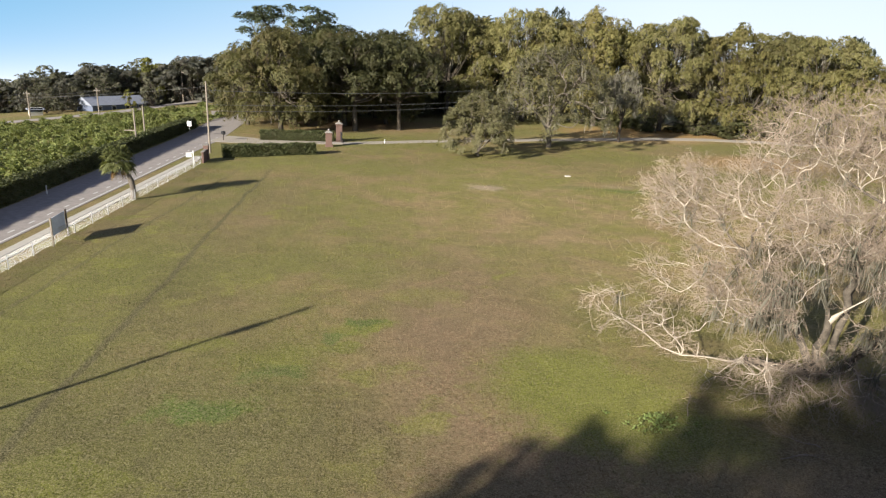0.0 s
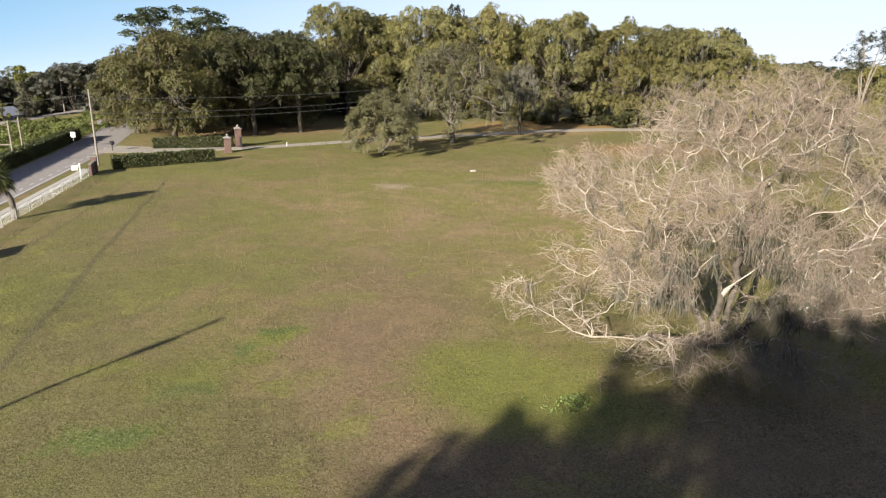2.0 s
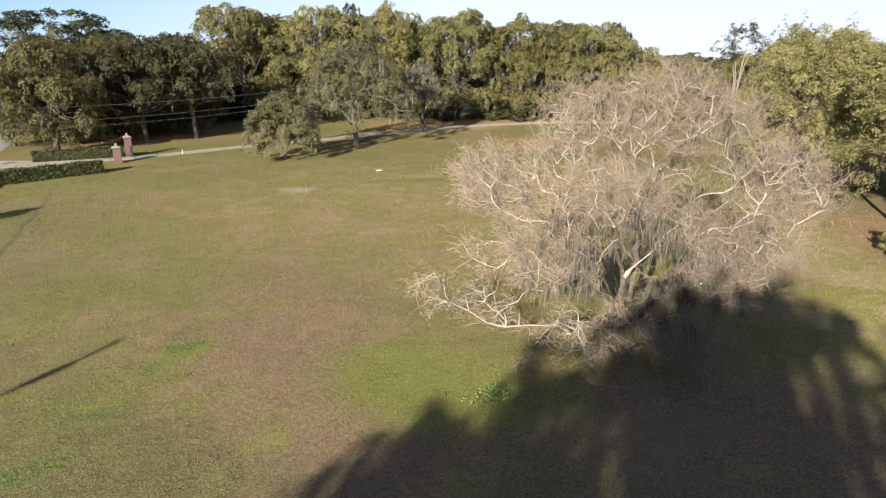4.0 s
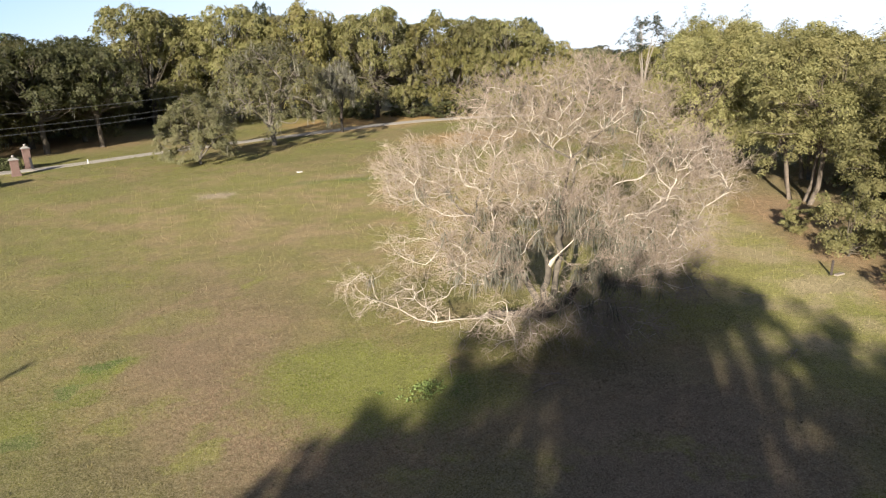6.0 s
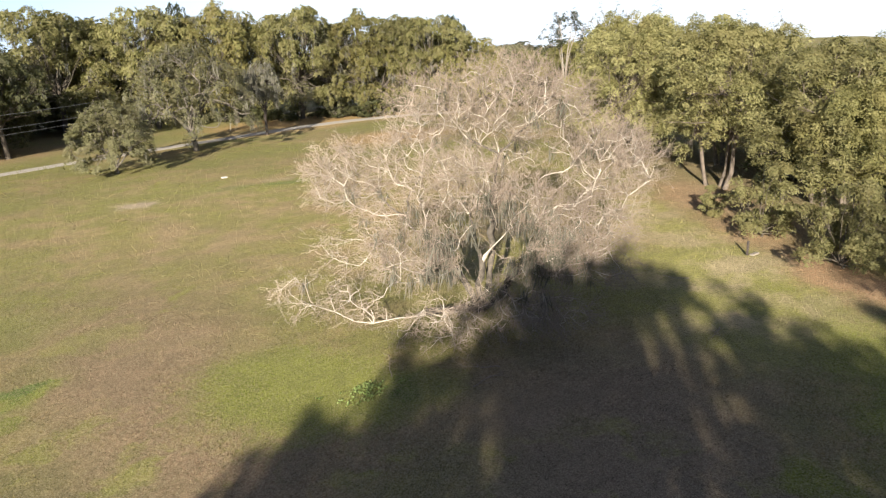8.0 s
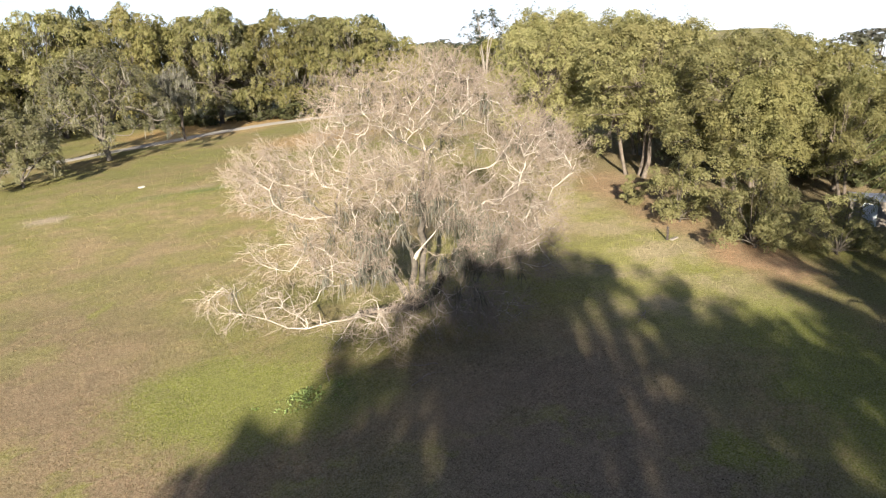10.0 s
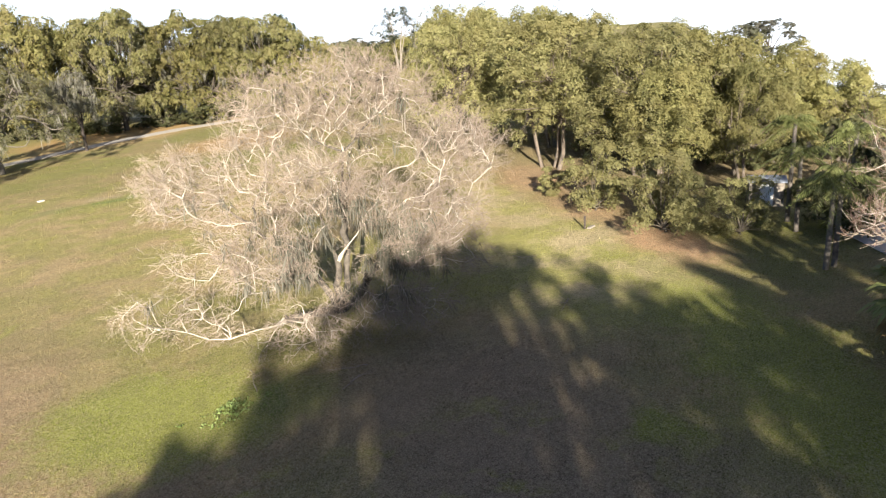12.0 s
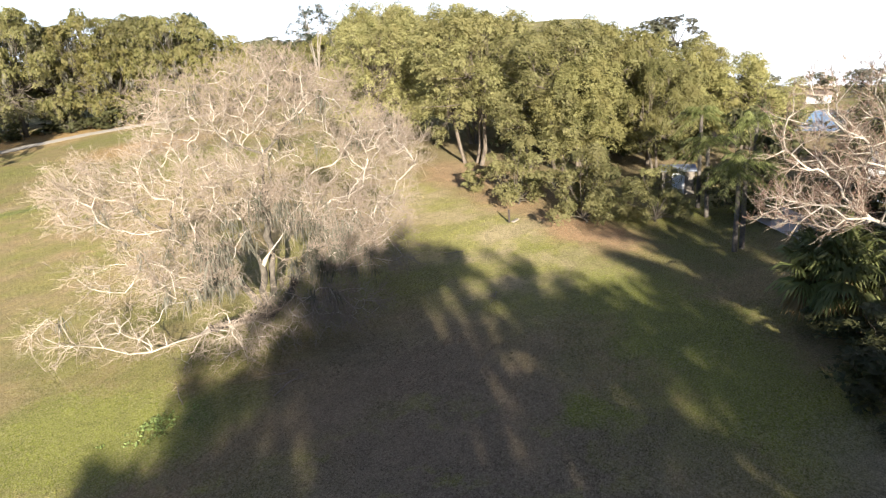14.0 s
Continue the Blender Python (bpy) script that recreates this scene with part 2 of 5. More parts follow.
OAK = leafy("olive oak leaf", (0.115, 0.114, 0.038), (0.235, 0.215, 0.088), (0.178, 0.158, 0.068), 0.38)
OAK_GREY = leafy("grey green oak leaf", (0.125, 0.123, 0.062), (0.27, 0.248, 0.145), (0.18, 0.163, 0.10), 0.36)
OAK_GOLD = leafy("golden green oak leaf", (0.125, 0.122, 0.038), (0.25, 0.222, 0.082), (0.195, 0.164, 0.064), 0.38)
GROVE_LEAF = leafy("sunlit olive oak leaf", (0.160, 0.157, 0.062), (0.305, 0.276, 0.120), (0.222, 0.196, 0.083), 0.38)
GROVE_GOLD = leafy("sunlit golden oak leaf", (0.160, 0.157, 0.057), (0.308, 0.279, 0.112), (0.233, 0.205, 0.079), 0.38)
# deep green, darkened further to carry the shade inside grove and yard
DARK = leafy("deep green leaf with shade", (0.038, 0.044, 0.018), (0.092, 0.090, 0.038), (0.062, 0.060, 0.026), 0.25)
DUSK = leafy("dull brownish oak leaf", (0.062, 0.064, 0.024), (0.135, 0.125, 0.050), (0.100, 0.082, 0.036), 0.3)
# far foliage: distance haze is mixed into these two leaf colours
DISTANT = leafy("haze-tinted grey green leaf", (0.075, 0.079, 0.062), (0.115, 0.113, 0.088), (0.098, 0.090, 0.072), 0.25)
HAZY = leafy("haze-tinted olive leaf", (0.070, 0.074, 0.046), (0.125, 0.122, 0.078), (0.10, 0.092, 0.062), 0.25)
LIME = leafy("yellow green young leaf", (0.13, 0.14, 0.03), (0.26, 0.26, 0.075), (0.19, 0.18, 0.05), 0.4)
PINE = leafy("blue green pine needle", (0.026, 0.036, 0.019), (0.060, 0.070, 0.034), (0.038, 0.047, 0.024), 0.15)
HEDGE_LEAF = leafy("clipped hedge leaf", (0.042, 0.055, 0.020), (0.11, 0.118, 0.048), (0.07, 0.076, 0.032), 0.2)
ORCHARD = leafy("bright citrus leaf", (0.085, 0.112, 0.028), (0.245, 0.268, 0.088), (0.155, 0.168, 0.058), 0.34)
FROND = leafy("palm frond", (0.085, 0.105, 0.03), (0.25, 0.255, 0.10), (0.12, 0.135, 0.045), 0.3)
DRY_FROND = leafy("dry palm frond", (0.22, 0.13, 0.05), (0.36, 0.23, 0.10), (0.26, 0.17, 0.08), 0.25)
WOOD = plain("weathered grey wood", (0.19, 0.16, 0.13), (0.30, 0.26, 0.21), 5.0, 0.9)
DARK_WOOD = plain("dark creosote wood", (0.035, 0.028, 0.024), (0.075, 0.06, 0.05), 5.0, 0.9)
WHITE = plain("white paint", (0.68, 0.68, 0.66), (0.80, 0.80, 0.78), 3.0, 0.6)
SIGN_BLUE = plain("faded blue grey sign face", (0.42, 0.47, 0.55), (0.52, 0.57, 0.64), 3.0, 0.35)
STEEL = plain("galvanised steel", (0.35, 0.35, 0.35), (0.48, 0.48, 0.47), 8.0, 0.45, 0.1, 0.7)
BLACK = plain("black metal", (0.018, 0.018, 0.02), (0.04, 0.04, 0.042), 5.0, 0.5)
MORTAR = plain("grey mortar", (0.20, 0.185, 0.165), (0.28, 0.26, 0.23), 6.0, 0.95)
ROOF_GREY = plain("grey blue shingle", (0.19, 0.21, 0.25), (0.27, 0.29, 0.34), 2.0, 0.85)
ROOF_BROWN = plain("brown shingle", (0.13, 0.10, 0.085), (0.20, 0.16, 0.13), 2.0, 0.85)
# bungalow wall: the blue shade on it is put into the siding colour
WALL_SHADED = plain("siding with blue shade in its colour", (0.09, 0.11, 0.16), (0.13, 0.15, 0.21), 2.0, 0.8)
GLASS = plain("dark window glass", (0.02, 0.025, 0.03), (0.035, 0.04, 0.05), 1.0, 0.12, 0.0)
WATER = plain("blue lake water", (0.03, 0.10, 0.20), (0.04, 0.13, 0.25), 0.1, 0.12, 0.15)
WIRE = plain("dull cable", (0.10, 0.10, 0.10), (0.16, 0.16, 0.16), 3.0, 0.6)


def brick_material():
    m = Nodes("red brown brick", 0.9)
    col = m.mix(m.each(), (0.085, 0.050, 0.042), (0.135, 0.083, 0.068))
    m.bump(m.noise(30.0, 4.0), 0.4)
    return m.done(m.mix(m.ramp(m.noise(9.0, 4.0), 0.4, 0.8), col, (0.17, 0.12, 0.10)))


BRICK = brick_material()
PALM_TRUNK = plain("rough grey palm trunk", (0.085, 0.072, 0.06), (0.17, 0.145, 0.12), 6.0, 0.95, 0.9)
# mossy grey stems, coloured darker to stand in for shade under the crown
STEM_BARK = plain("grey mossy stem bark with shade", (0.04, 0.034, 0.027), (0.14, 0.119, 0.094), 2.5, 0.95, 0.9)
OPEN_BARK = plain("pale grey lit bark", (0.15, 0.13, 0.10), (0.34, 0.295, 0.24), 3.0, 0.95, 0.9)
TAN_BARK = plain("sunlit tan bark", (0.085, 0.068, 0.052), (0.175, 0.14, 0.106), 3.0, 0.95, 0.9)


# ---- mesh helpers ----
def raw_mesh(name, verts, faces, material, smooth=False):
    """A mesh from arrays: verts (n, 3), faces (m, k)."""
    verts, faces = np.asarray(verts, float), np.asarray(faces, int)
    me = bpy.data.meshes.new(name)
    me.vertices.add(len(verts))
    me.vertices.foreach_set("co", verts.ravel())
    k = faces.shape[1]
    me.loops.add(faces.size)
    me.loops.foreach_set("vertex_index", faces.ravel())
    me.polygons.add(len(faces))
    me.polygons.foreach_set("loop_start", np.arange(0, faces.size, k))
    me.polygons.foreach_set("use_smooth", np.full(len(faces), smooth))
    me.materials.append(material)
    me.update(calc_edges=True)
    return me


def hang(name, me, parent=None, label=""):
    ob = new(name, me)
    ob.parent = parent
    return tagged(ob, label)


def part(name, bm, material, parent, label=""):
    me = bpy.data.meshes.new(name)
    bm.to_mesh(me)
    bm.free()
    me.materials.append(material)
    return hang(name, me, parent, label)


def base(name, m, label, category, group="", kind=""):
    ob = new(name)
    ob.empty_display_size = 0.3
    ob.matrix_basis = m
    return tagged(ob, label, category, group, kind)


def box(bm, x0, x1, y0, y1, z0, z1, bevel=0.0):
    g = bmesh.ops.create_cube(bm, size=1.0, matrix=Matrix.Translation(((x0 + x1) / 2, (y0 + y1) / 2, (z0 + z1) / 2)) @ Matrix.Diagonal((x1 - x0, y1 - y0, z1 - z0, 1)))
    if bevel:
        edges = list({e for v in g["verts"] for e in v.link_edges})
        bmesh.ops.bevel(bm, geom=edges, offset=bevel, segments=1, affect="EDGES")
    return bm


def boxed(*a, bevel=0.0):
    return box(bmesh.new(), *a, bevel=bevel)


def rod_bm(r0, r1, z0, z1, sides=10):
    bm = bmesh.new()
    bmesh.ops.create_cone(bm, segments=sides, radius1=r0, radius2=r1, depth=z1 - z0, cap_ends=True, matrix=Matrix.Translation((0, 0, (z0 + z1) / 2)))
    return bm


def tubes(lines, radii, sides):
    """Tapering tubes along polylines: lines (n, m, 3), radii (n, m). Returns verts and quads."""
    lines, radii = np.asarray(lines, float), np.asarray(radii, float)
    n, m, _ = lines.shape
    way = np.gradient(lines, axis=1)
    way /= np.linalg.norm(way, axis=2, keepdims=True) + 1e-9
    ref = np.where(np.abs(way[..., 2:3]) > 0.9, np.array([1.0, 0, 0]), np.array([0, 0, 1.0]))
    a = np.cross(way, ref)
    a /= np.linalg.norm(a, axis=2, keepdims=True) + 1e-9
    b = np.cross(way, a)
    ang = np.arange(sides) * 2 * math.pi / sides
    ring = lines[:, :, None] + radii[:, :, None, None] * (a[:, :, None] * np.cos(ang)[:, None] + b[:, :, None] * np.sin(ang)[:, None])
    verts = ring.reshape(-1, 3)
    i = np.arange(n)[:, None, None] * m * sides
    j = np.arange(m - 1)[None, :, None] * sides
    s, s2 = np.arange(sides)[None, None, :], (np.arange(sides)[None, None, :] + 1) % sides
    q = np.stack([i + j + s, i + j + s2, i + j + sides + s2, i + j + sides + s], -1)
    return verts, q.reshape(-1, 4)


def join(pieces):
    vs, fs, k = [], [], 0
    for v, f in pieces:
        vs.append(v), fs.append(f + k)
        k += len(v)
    return np.concatenate(vs), np.concatenate(fs)


def unit(rng, n):
    v = rng.normal(size=(n, 3))
    return v / np.linalg.norm(v, axis=1, keepdims=True)


def leaves(rng, at, size, long=1.7):
    """Pointed leaf sprigs, bent along the middle, in all directions."""
    n = len(at)
    a = unit(rng, n)
    a[:, 2] *= 0.6
    b = np.cross(a, unit(rng, n))
    b /= np.linalg.norm(b, axis=1, keepdims=True) + 1e-9
    c = np.cross(a, b)
    s = size * rng.uniform(0.6, 1.35, (n, 1))
    v = np.stack([at - a * s * long * 0.5 - b * s * 0.2, at + b * s * 0.55 + c * s * 0.15, at + a * s * long * 0.5 - b * s * 0.15], 1)
    return v.reshape(-1, 3), np.arange(3 * n).reshape(n, 3)


def sprays(rng, at, out, reach, per, size, lift=0.45, loose=0.45):
    """Leafy sprays: flat drooping fans of pointed leaves, each fan facing out and up from its mass."""
    n = len(at)
    face = out * 0.9 + np.array([0, 0, lift]) + unit(rng, n) * 0.55
    face /= np.linalg.norm(face, axis=1, keepdims=True) + 1e-9
    e1 = np.cross(face, unit(rng, n))
    e1 /= np.linalg.norm(e1, axis=1, keepdims=True) + 1e-9
    e2 = np.cross(face, e1)
    k = np.repeat(np.arange(n), per)
    m = len(k)
    ang, r = rng.uniform(0, 2 * math.pi, (m, 1)), np.sqrt(rng.random((m, 1)))
    long_side = np.where(rng.random((n, 1)) < 0.5, 1.35, 0.9)[k]
    arm = e1[k] * np.cos(ang) * long_side + e2[k] * np.sin(ang) * 0.8
    rad = (reach * rng.uniform(0.55, 1.35, (n, 1)))[k]
    p = at[k] + arm * r * rad + face[k] * rng.normal(0, 0.10, (m, 1)) * rad
    p[:, 2] -= 0.32 * (r[:, 0] ** 2) * rad[:, 0]
    way = arm + unit(rng, m) * loose
    way /= np.linalg.norm(way, axis=1, keepdims=True) + 1e-9
    up = face[k] + unit(rng, m) * loose
    side = np.cross(way, up)
    side /= np.linalg.norm(side, axis=1, keepdims=True) + 1e-9
    s = size * rng.uniform(0.6, 1.35, (m, 1))
    p[:, 2] = np.maximum(p[:, 2], 0.15)
    v = np.stack([p - way * s * 0.85 - side * s * 0.2, p + side * s * 0.5, p + way * s * 0.85 - side * s * 0.15], 1)
    return v.reshape(-1, 3), np.arange(3 * m).reshape(m, 3)


def strands(rng, at, length, width):
    """Hanging strands: narrow, ragged, tapering to a point."""
    n = len(at)
    ang = rng.uniform(0, math.pi, n)
    side = np.stack([np.cos(ang), np.sin(ang), np.zeros(n)], 1) * width * rng.uniform(0.5, 1.4, (n, 1))
    sway = np.concatenate([rng.normal(0, 0.12, (n, 2)), np.zeros((n, 1))], 1)
    drop = np.array([0, 0, -1.0]) * length * rng.uniform(0.4, 1.3, (n, 1))
    v = np.stack([at - side * 0.5, at + side * 0.5, at + drop * 0.55 + side * 0.4 + sway, at + drop + sway * 1.5], 1)
    return v.reshape(-1, 3), np.arange(4 * n).reshape(n, 4)


def land(x, y):
    """How far the grove west of the road lies below the lawn."""
    f = np.clip((np.asarray(y, float) - 45) / 60, 0, 1)
    return -0.06 * np.maximum(-43.0 - np.asarray(x, float), 0) * f * f * (3 - 2 * f)


# ---- trees ----
def tree_meshes(seed, high, wide, under, blobs, count, leaf, leaf_mat, size=0.34, moss=0, trunks=1, bark=None, girth=0.45, tight=1.0, straight=0.0, rag=0.15, arch=0.0, wander=0.028, tall=0.75, fan=0.62):
    """Meshes of one broad tree: trunk with limbs, crown of leaf sprigs in uneven masses, hanging moss."""
    rng = np.random.default_rng(seed)
    ang = rng.uniform(0, 2 * math.pi, blobs)
    rad = np.sqrt(rng.uniform(0.02, 1.0, blobs))
    br = wide * rng.uniform(0.15, 0.31, blobs) * tight
    dome = np.sqrt(np.clip(1 - rad ** 2, 0, 1))
    z = under + br * 0.6 + (high * 1.05 - under - br * 1.4) * (0.12 + 0.88 * dome ** 0.65) * np.where(rng.random(blobs) < 0.5, rng.uniform(0.9, 1.0, blobs), rng.uniform(0.0, 0.8, blobs))
    rad = rad * rng.uniform(1 - rag * 1.2, 1 + rag * 0.8, blobs)
    z = z + rng.normal(0, rag * 2.2, blobs) * (z > under + 2.5)
    centre = np.stack([np.cos(ang) * rad * (wide - br * 0.35), np.sin(ang) * rad * (wide - br * 0.35), z], 1)
    # limbs from the trunks to the masses
    fork = np.array([0, 0, (under * 0.55 + 0.6) * (1 - straight) + high * 0.62 * straight])
    feet = np.stack([np.append(rng.normal(0, 0.5 * (trunks > 1), 2) * 1.6, -0.15) for _ in range(trunks)])
    pieces = []
    for foot in feet:
        t = np.linspace(0, 1, 6)[:, None]
        line = foot * (1 - t) + (fork + foot * [2.2, 2.2, 0]) * t + np.concatenate([np.cumsum(rng.normal(0, 0.16, (6, 2)), 0), np.zeros((6, 1))], 1) * (t > 0)
        pieces.append(tubes(line[None], (girth * (1.35 - 0.55 * t ** 0.5))[None, :, 0], 8))
    pick = feet[rng.integers(0, trunks, blobs)] * [2.2, 2.2, 0]
    t = np.linspace(0, 1, 7)[None, :, None]
    rise = np.stack([np.zeros(blobs), np.zeros(blobs), -straight * rng.uniform(0.0, 0.55, blobs) * fork[2]], 1)
    start, end = fork + pick - [0, 0, 0.3] + rise, centre + rng.normal(0, 0.3, centre.shape)
    mid = start * 0.55 + end * 0.45 + np.stack([np.zeros(blobs), np.zeros(blobs), rng.uniform(-0.3, 0.12, blobs) * wide * 0.3 + arch * wide], 1)
    limb = start[:, None] * (1 - t) ** 2 + 2 * mid[:, None] * t * (1 - t) + end[:, None] * t ** 2
    sway = np.cumsum(rng.normal(0, wander * wide, (blobs, 7, 3)), 1)
    limb = limb + (sway - t * sway[:, -1:]) * np.minimum(t * 4, 1)
    lr = girth * np.where(rng.random((blobs, 1)) < 0.2, 0.55, rng.uniform(0.16, 0.36, (blobs, 1))) * (1 - 0.85 * t[..., 0])
    pieces.append(tubes(limb, lr, 5))
    sub = 7
    tip = np.repeat(centre, sub, 0) + unit(rng, blobs * sub) * np.repeat(br, sub)[:, None] * 0.9
    frm = np.repeat(limb[:, 5], sub, 0)
    t4 = np.linspace(0, 1, 4)[None, :, None]
    twig = frm[:, None] * (1 - t4) + tip[:, None] * t4 + rng.normal(0, 0.12, (len(tip), 4, 3)) * t4
    pieces.append(tubes(twig, girth * 0.075 * (1 - 0.75 * t4[..., 0]) * np.ones((len(tip), 1)), 3))
    wood = raw_mesh("trunk", *join(pieces), bark or BARK, True)
    # sprays on the outside of each mass
    share = br ** 2 / (br ** 2).sum()
    tuft = np.repeat(np.arange(blobs), np.maximum((share * count / 18).astype(int), 3))
    d = unit(rng, len(tuft))
    d[:, 2] = np.where(rng.random(len(tuft)) < 0.6, np.abs(d[:, 2]), d[:, 2])
    tc = centre[tuft] + d * br[tuft][:, None] * rng.uniform(0.5, 1.1, (len(tuft), 1)) ** 0.5 * np.array([1.0, 1.0, tall])
    tc[:, 2] = np.maximum(tc[:, 2], 0.3)
    crown = raw_mesh("crown", *sprays(rng, tc, d, fan * (wide / 10) ** 0.5, 18, size), leaf_mat)
    strand = None
    if moss:
        pk = np.repeat(rng.integers(0, len(tip), moss // 5), 9)
        a0 = tip[pk] * 0.7 + frm[pk] * 0.3 + rng.normal(0, 0.16, (len(pk), 3))
        strand = raw_mesh("moss", *strands(rng, a0, 1.1, 0.085), MOSS)
    return wood, crown, strand


def grow(rng, pts, par, targets, step, curl, first=0, stray=0.25):
    """Branches grown one after another from the nearest wood out to each target. Nodes, parents and the count of tips beyond each."""
    room = len(pts) + int(len(targets) * 16)
    P, up, far, tips = np.zeros((room, 3)), np.zeros(room, int), np.zeros(room), np.zeros(room)
    n = len(pts)
    P[:n], up[:n] = pts, par
    for i in range(1, n):
        far[i] = far[up[i]] + np.linalg.norm(P[i] - P[up[i]])
    order = np.argsort(np.linalg.norm(targets - P[0], axis=1) + rng.normal(0, 1.0, len(targets)))
    for g in targets[order]:
        d = np.linalg.norm(P[first:n] - g, axis=1)
        i = int(np.argmin(d + stray * far[first:n])) + first
        gap = np.linalg.norm(P[i] - g)
        k = min(max(int(gap / step), 1), 15)
        if n + k >= room:
            break
        ahead = P[i] - P[up[i]]
        ahead = ahead / (np.linalg.norm(ahead) + 1e-6)
        bend = P[i] + ahead * gap * 0.42 + rng.normal(0, 0.12, 3) * gap
        for j in range(1, k + 1):
            t = j / k
            P[n] = P[i] * (1 - t) ** 2 + 2 * bend * t * (1 - t) + g * t * t + rng.normal(0, curl, 3) * step * (j < k)
            up[n] = i if j == 1 else n - 1
            far[n] = far[up[n]] + step
            n += 1
        tips[n - 1] = 1
    for i in range(n - 1, 0, -1):
        tips[up[i]] += tips[i]
    return P[:n], up[:n], np.maximum(tips[:n], 1)


def limb_tubes(P, up, rad, stout):
    """Tapering tubes along the grown branches: those thicker than stout, and the rest."""
    n = len(P)
    kids = [[] for _ in range(n)]
    for i in range(1, n):
        kids[up[i]].append(i)
    thick, slim = {}, {}

    def lay(store, ids):
        k = next((q for q in (3, 5, 9, 16) if q >= len(ids)), 28)
        t = np.linspace(0, len(ids) - 1, k)
        i = np.minimum(t.astype(int), len(ids) - 2)
        f = (t - i)[:, None]
        a, c = np.array(ids)[i], np.array(ids)[i + 1]
        store.setdefault(k, []).append(np.concatenate([P[a] * (1 - f) + P[c] * f, rad[a][:, None] * (1 - f) + rad[c][:, None] * f], 1))

    heads = [(0, None)]
    while heads:
        i, start = heads.pop()
        ids = [i] if start is None else [start, i]
        while kids[ids[-1]]:
            best = max(kids[ids[-1]], key=lambda q: rad[q])
            heads += [(q, ids[-1]) for q in kids[ids[-1]] if q != best]
            ids.append(best)
        r = rad[ids].copy()
        if start is not None:
            r[0] = r[1]
        cut = int((r > stout).sum())
        if cut >= 2:
            lay(thick, ids[:cut])
        if len(ids) - max(cut - 1, 0) >= 2:
            lay(slim, ids[max(cut - 1, 0):])
    made = []
    for store, sides in ((thick, 9), (slim, 5)):
        sets = [np.array(v) for v in store.values()]
        made.append(join([tubes(q[..., :3], q[..., 3], sides) for q in sets]) if sets else (np.zeros((0, 3)), np.zeros((0, 4), int)))
    return made


def shell(rng, n, inner=0.45):
    return unit(rng, n) * rng.uniform(inner ** 3, 1.0, (n, 1)) ** (1 / 3)


def open_tree(seed, high, wide, under, mains, goals, tip, leaf_mat, count, size, fan, moss=0, bark=None, flat=0.65, spare=0.4, power=0.42, droop=0.0):
    """Meshes of a tree whose limbs show: grown branches, leaf sprays on the outer wood, moss."""
    rng = np.random.default_rng(seed)
    fork = under * 0.55 + 0.4
    pts, par = [(0, 0, -0.3)], [0]
    for k in range(1, 6):
        pts.append((rng.normal(0, 0.08) * k, rng.normal(0, 0.08) * k, fork * k / 5)), par.append(k - 1)
    turn = rng.uniform(0, 6.28)
    for i in range(mains):
        az, out, rise = turn + i * 2.4, wide * rng.uniform(0.35, 0.7), rng.uniform(0.3, 0.8)
        end = Vector((math.cos(az) * out, math.sin(az) * out, under + (high - under) * rise * (1 - 0.35 * out / wide)))
        a, last = Vector(pts[5]), 5
        bend = Vector((end.x * 0.45, end.y * 0.45, a.z + (end.z - a.z) * rng.uniform(0.45, 0.8)))
        for j in range(1, 9):
            t = j / 8
            q = a * (1 - t) ** 2 + bend * 2 * t * (1 - t) + end * t * t + Vector(rng.normal(0, 0.016 * wide, 3))
            pts.append(tuple(q)), par.append(last)
            last = len(pts) - 1
    az, rad = rng.uniform(0, 6.28, goals), np.sqrt(rng.uniform(0.0, 1.0, goals))
    lobes = 1 + 0.16 * np.sin(az * 3 + seed) + 0.10 * np.sin(az * 5 + seed * 2)
    dome = np.clip(1 - rad ** 2, 0, 1) ** flat
    z = under + (high - under) * dome * np.where(rng.random(goals) < spare, rng.uniform(0.15, 0.8, goals), rng.uniform(0.82, 1.0, goals)) + rng.normal(0, 0.04 * high, goals) - droop * rad ** 3
    goal = np.stack([np.cos(az) * rad * wide * lobes, np.sin(az) * rad * wide * lobes, np.maximum(z, 0.5)], 1)
    P, up, tips = grow(rng, np.array(pts), np.array(par), goal, wide * 0.055, 0.2, 5)
    radius = tip * tips ** power
    stout, slim = limb_tubes(P, up, radius, tip * 6)
    wood = raw_mesh("trunk", *join([stout, slim]), bark or BARK, True)
    outer = np.flatnonzero(tips <= 2)
    pick = rng.choice(outer, max(count // 16, 1))
    out = P[pick] - np.array([0, 0, under * 0.8])
    out /= np.linalg.norm(out, axis=1, keepdims=True) + 1e-9
    at = P[pick] + rng.normal(0, fan * 0.5, (len(pick), 3))
    crown = raw_mesh("crown", *sprays(rng, at, out, fan, 16, size), leaf_mat)
    strand = None
    if moss:
        hub = P[rng.choice(outer, moss // 10)]
        a0 = np.repeat(hub, 10, 0) + rng.normal(0, 0.2, (len(hub) * 10, 3))
        strand = raw_mesh("moss", *strands(rng, a0, np.minimum(1.5, np.maximum(a0[:, 2:] - 0.6, 0.2)), 0.085), MOSS)
    return wood, crown, strand


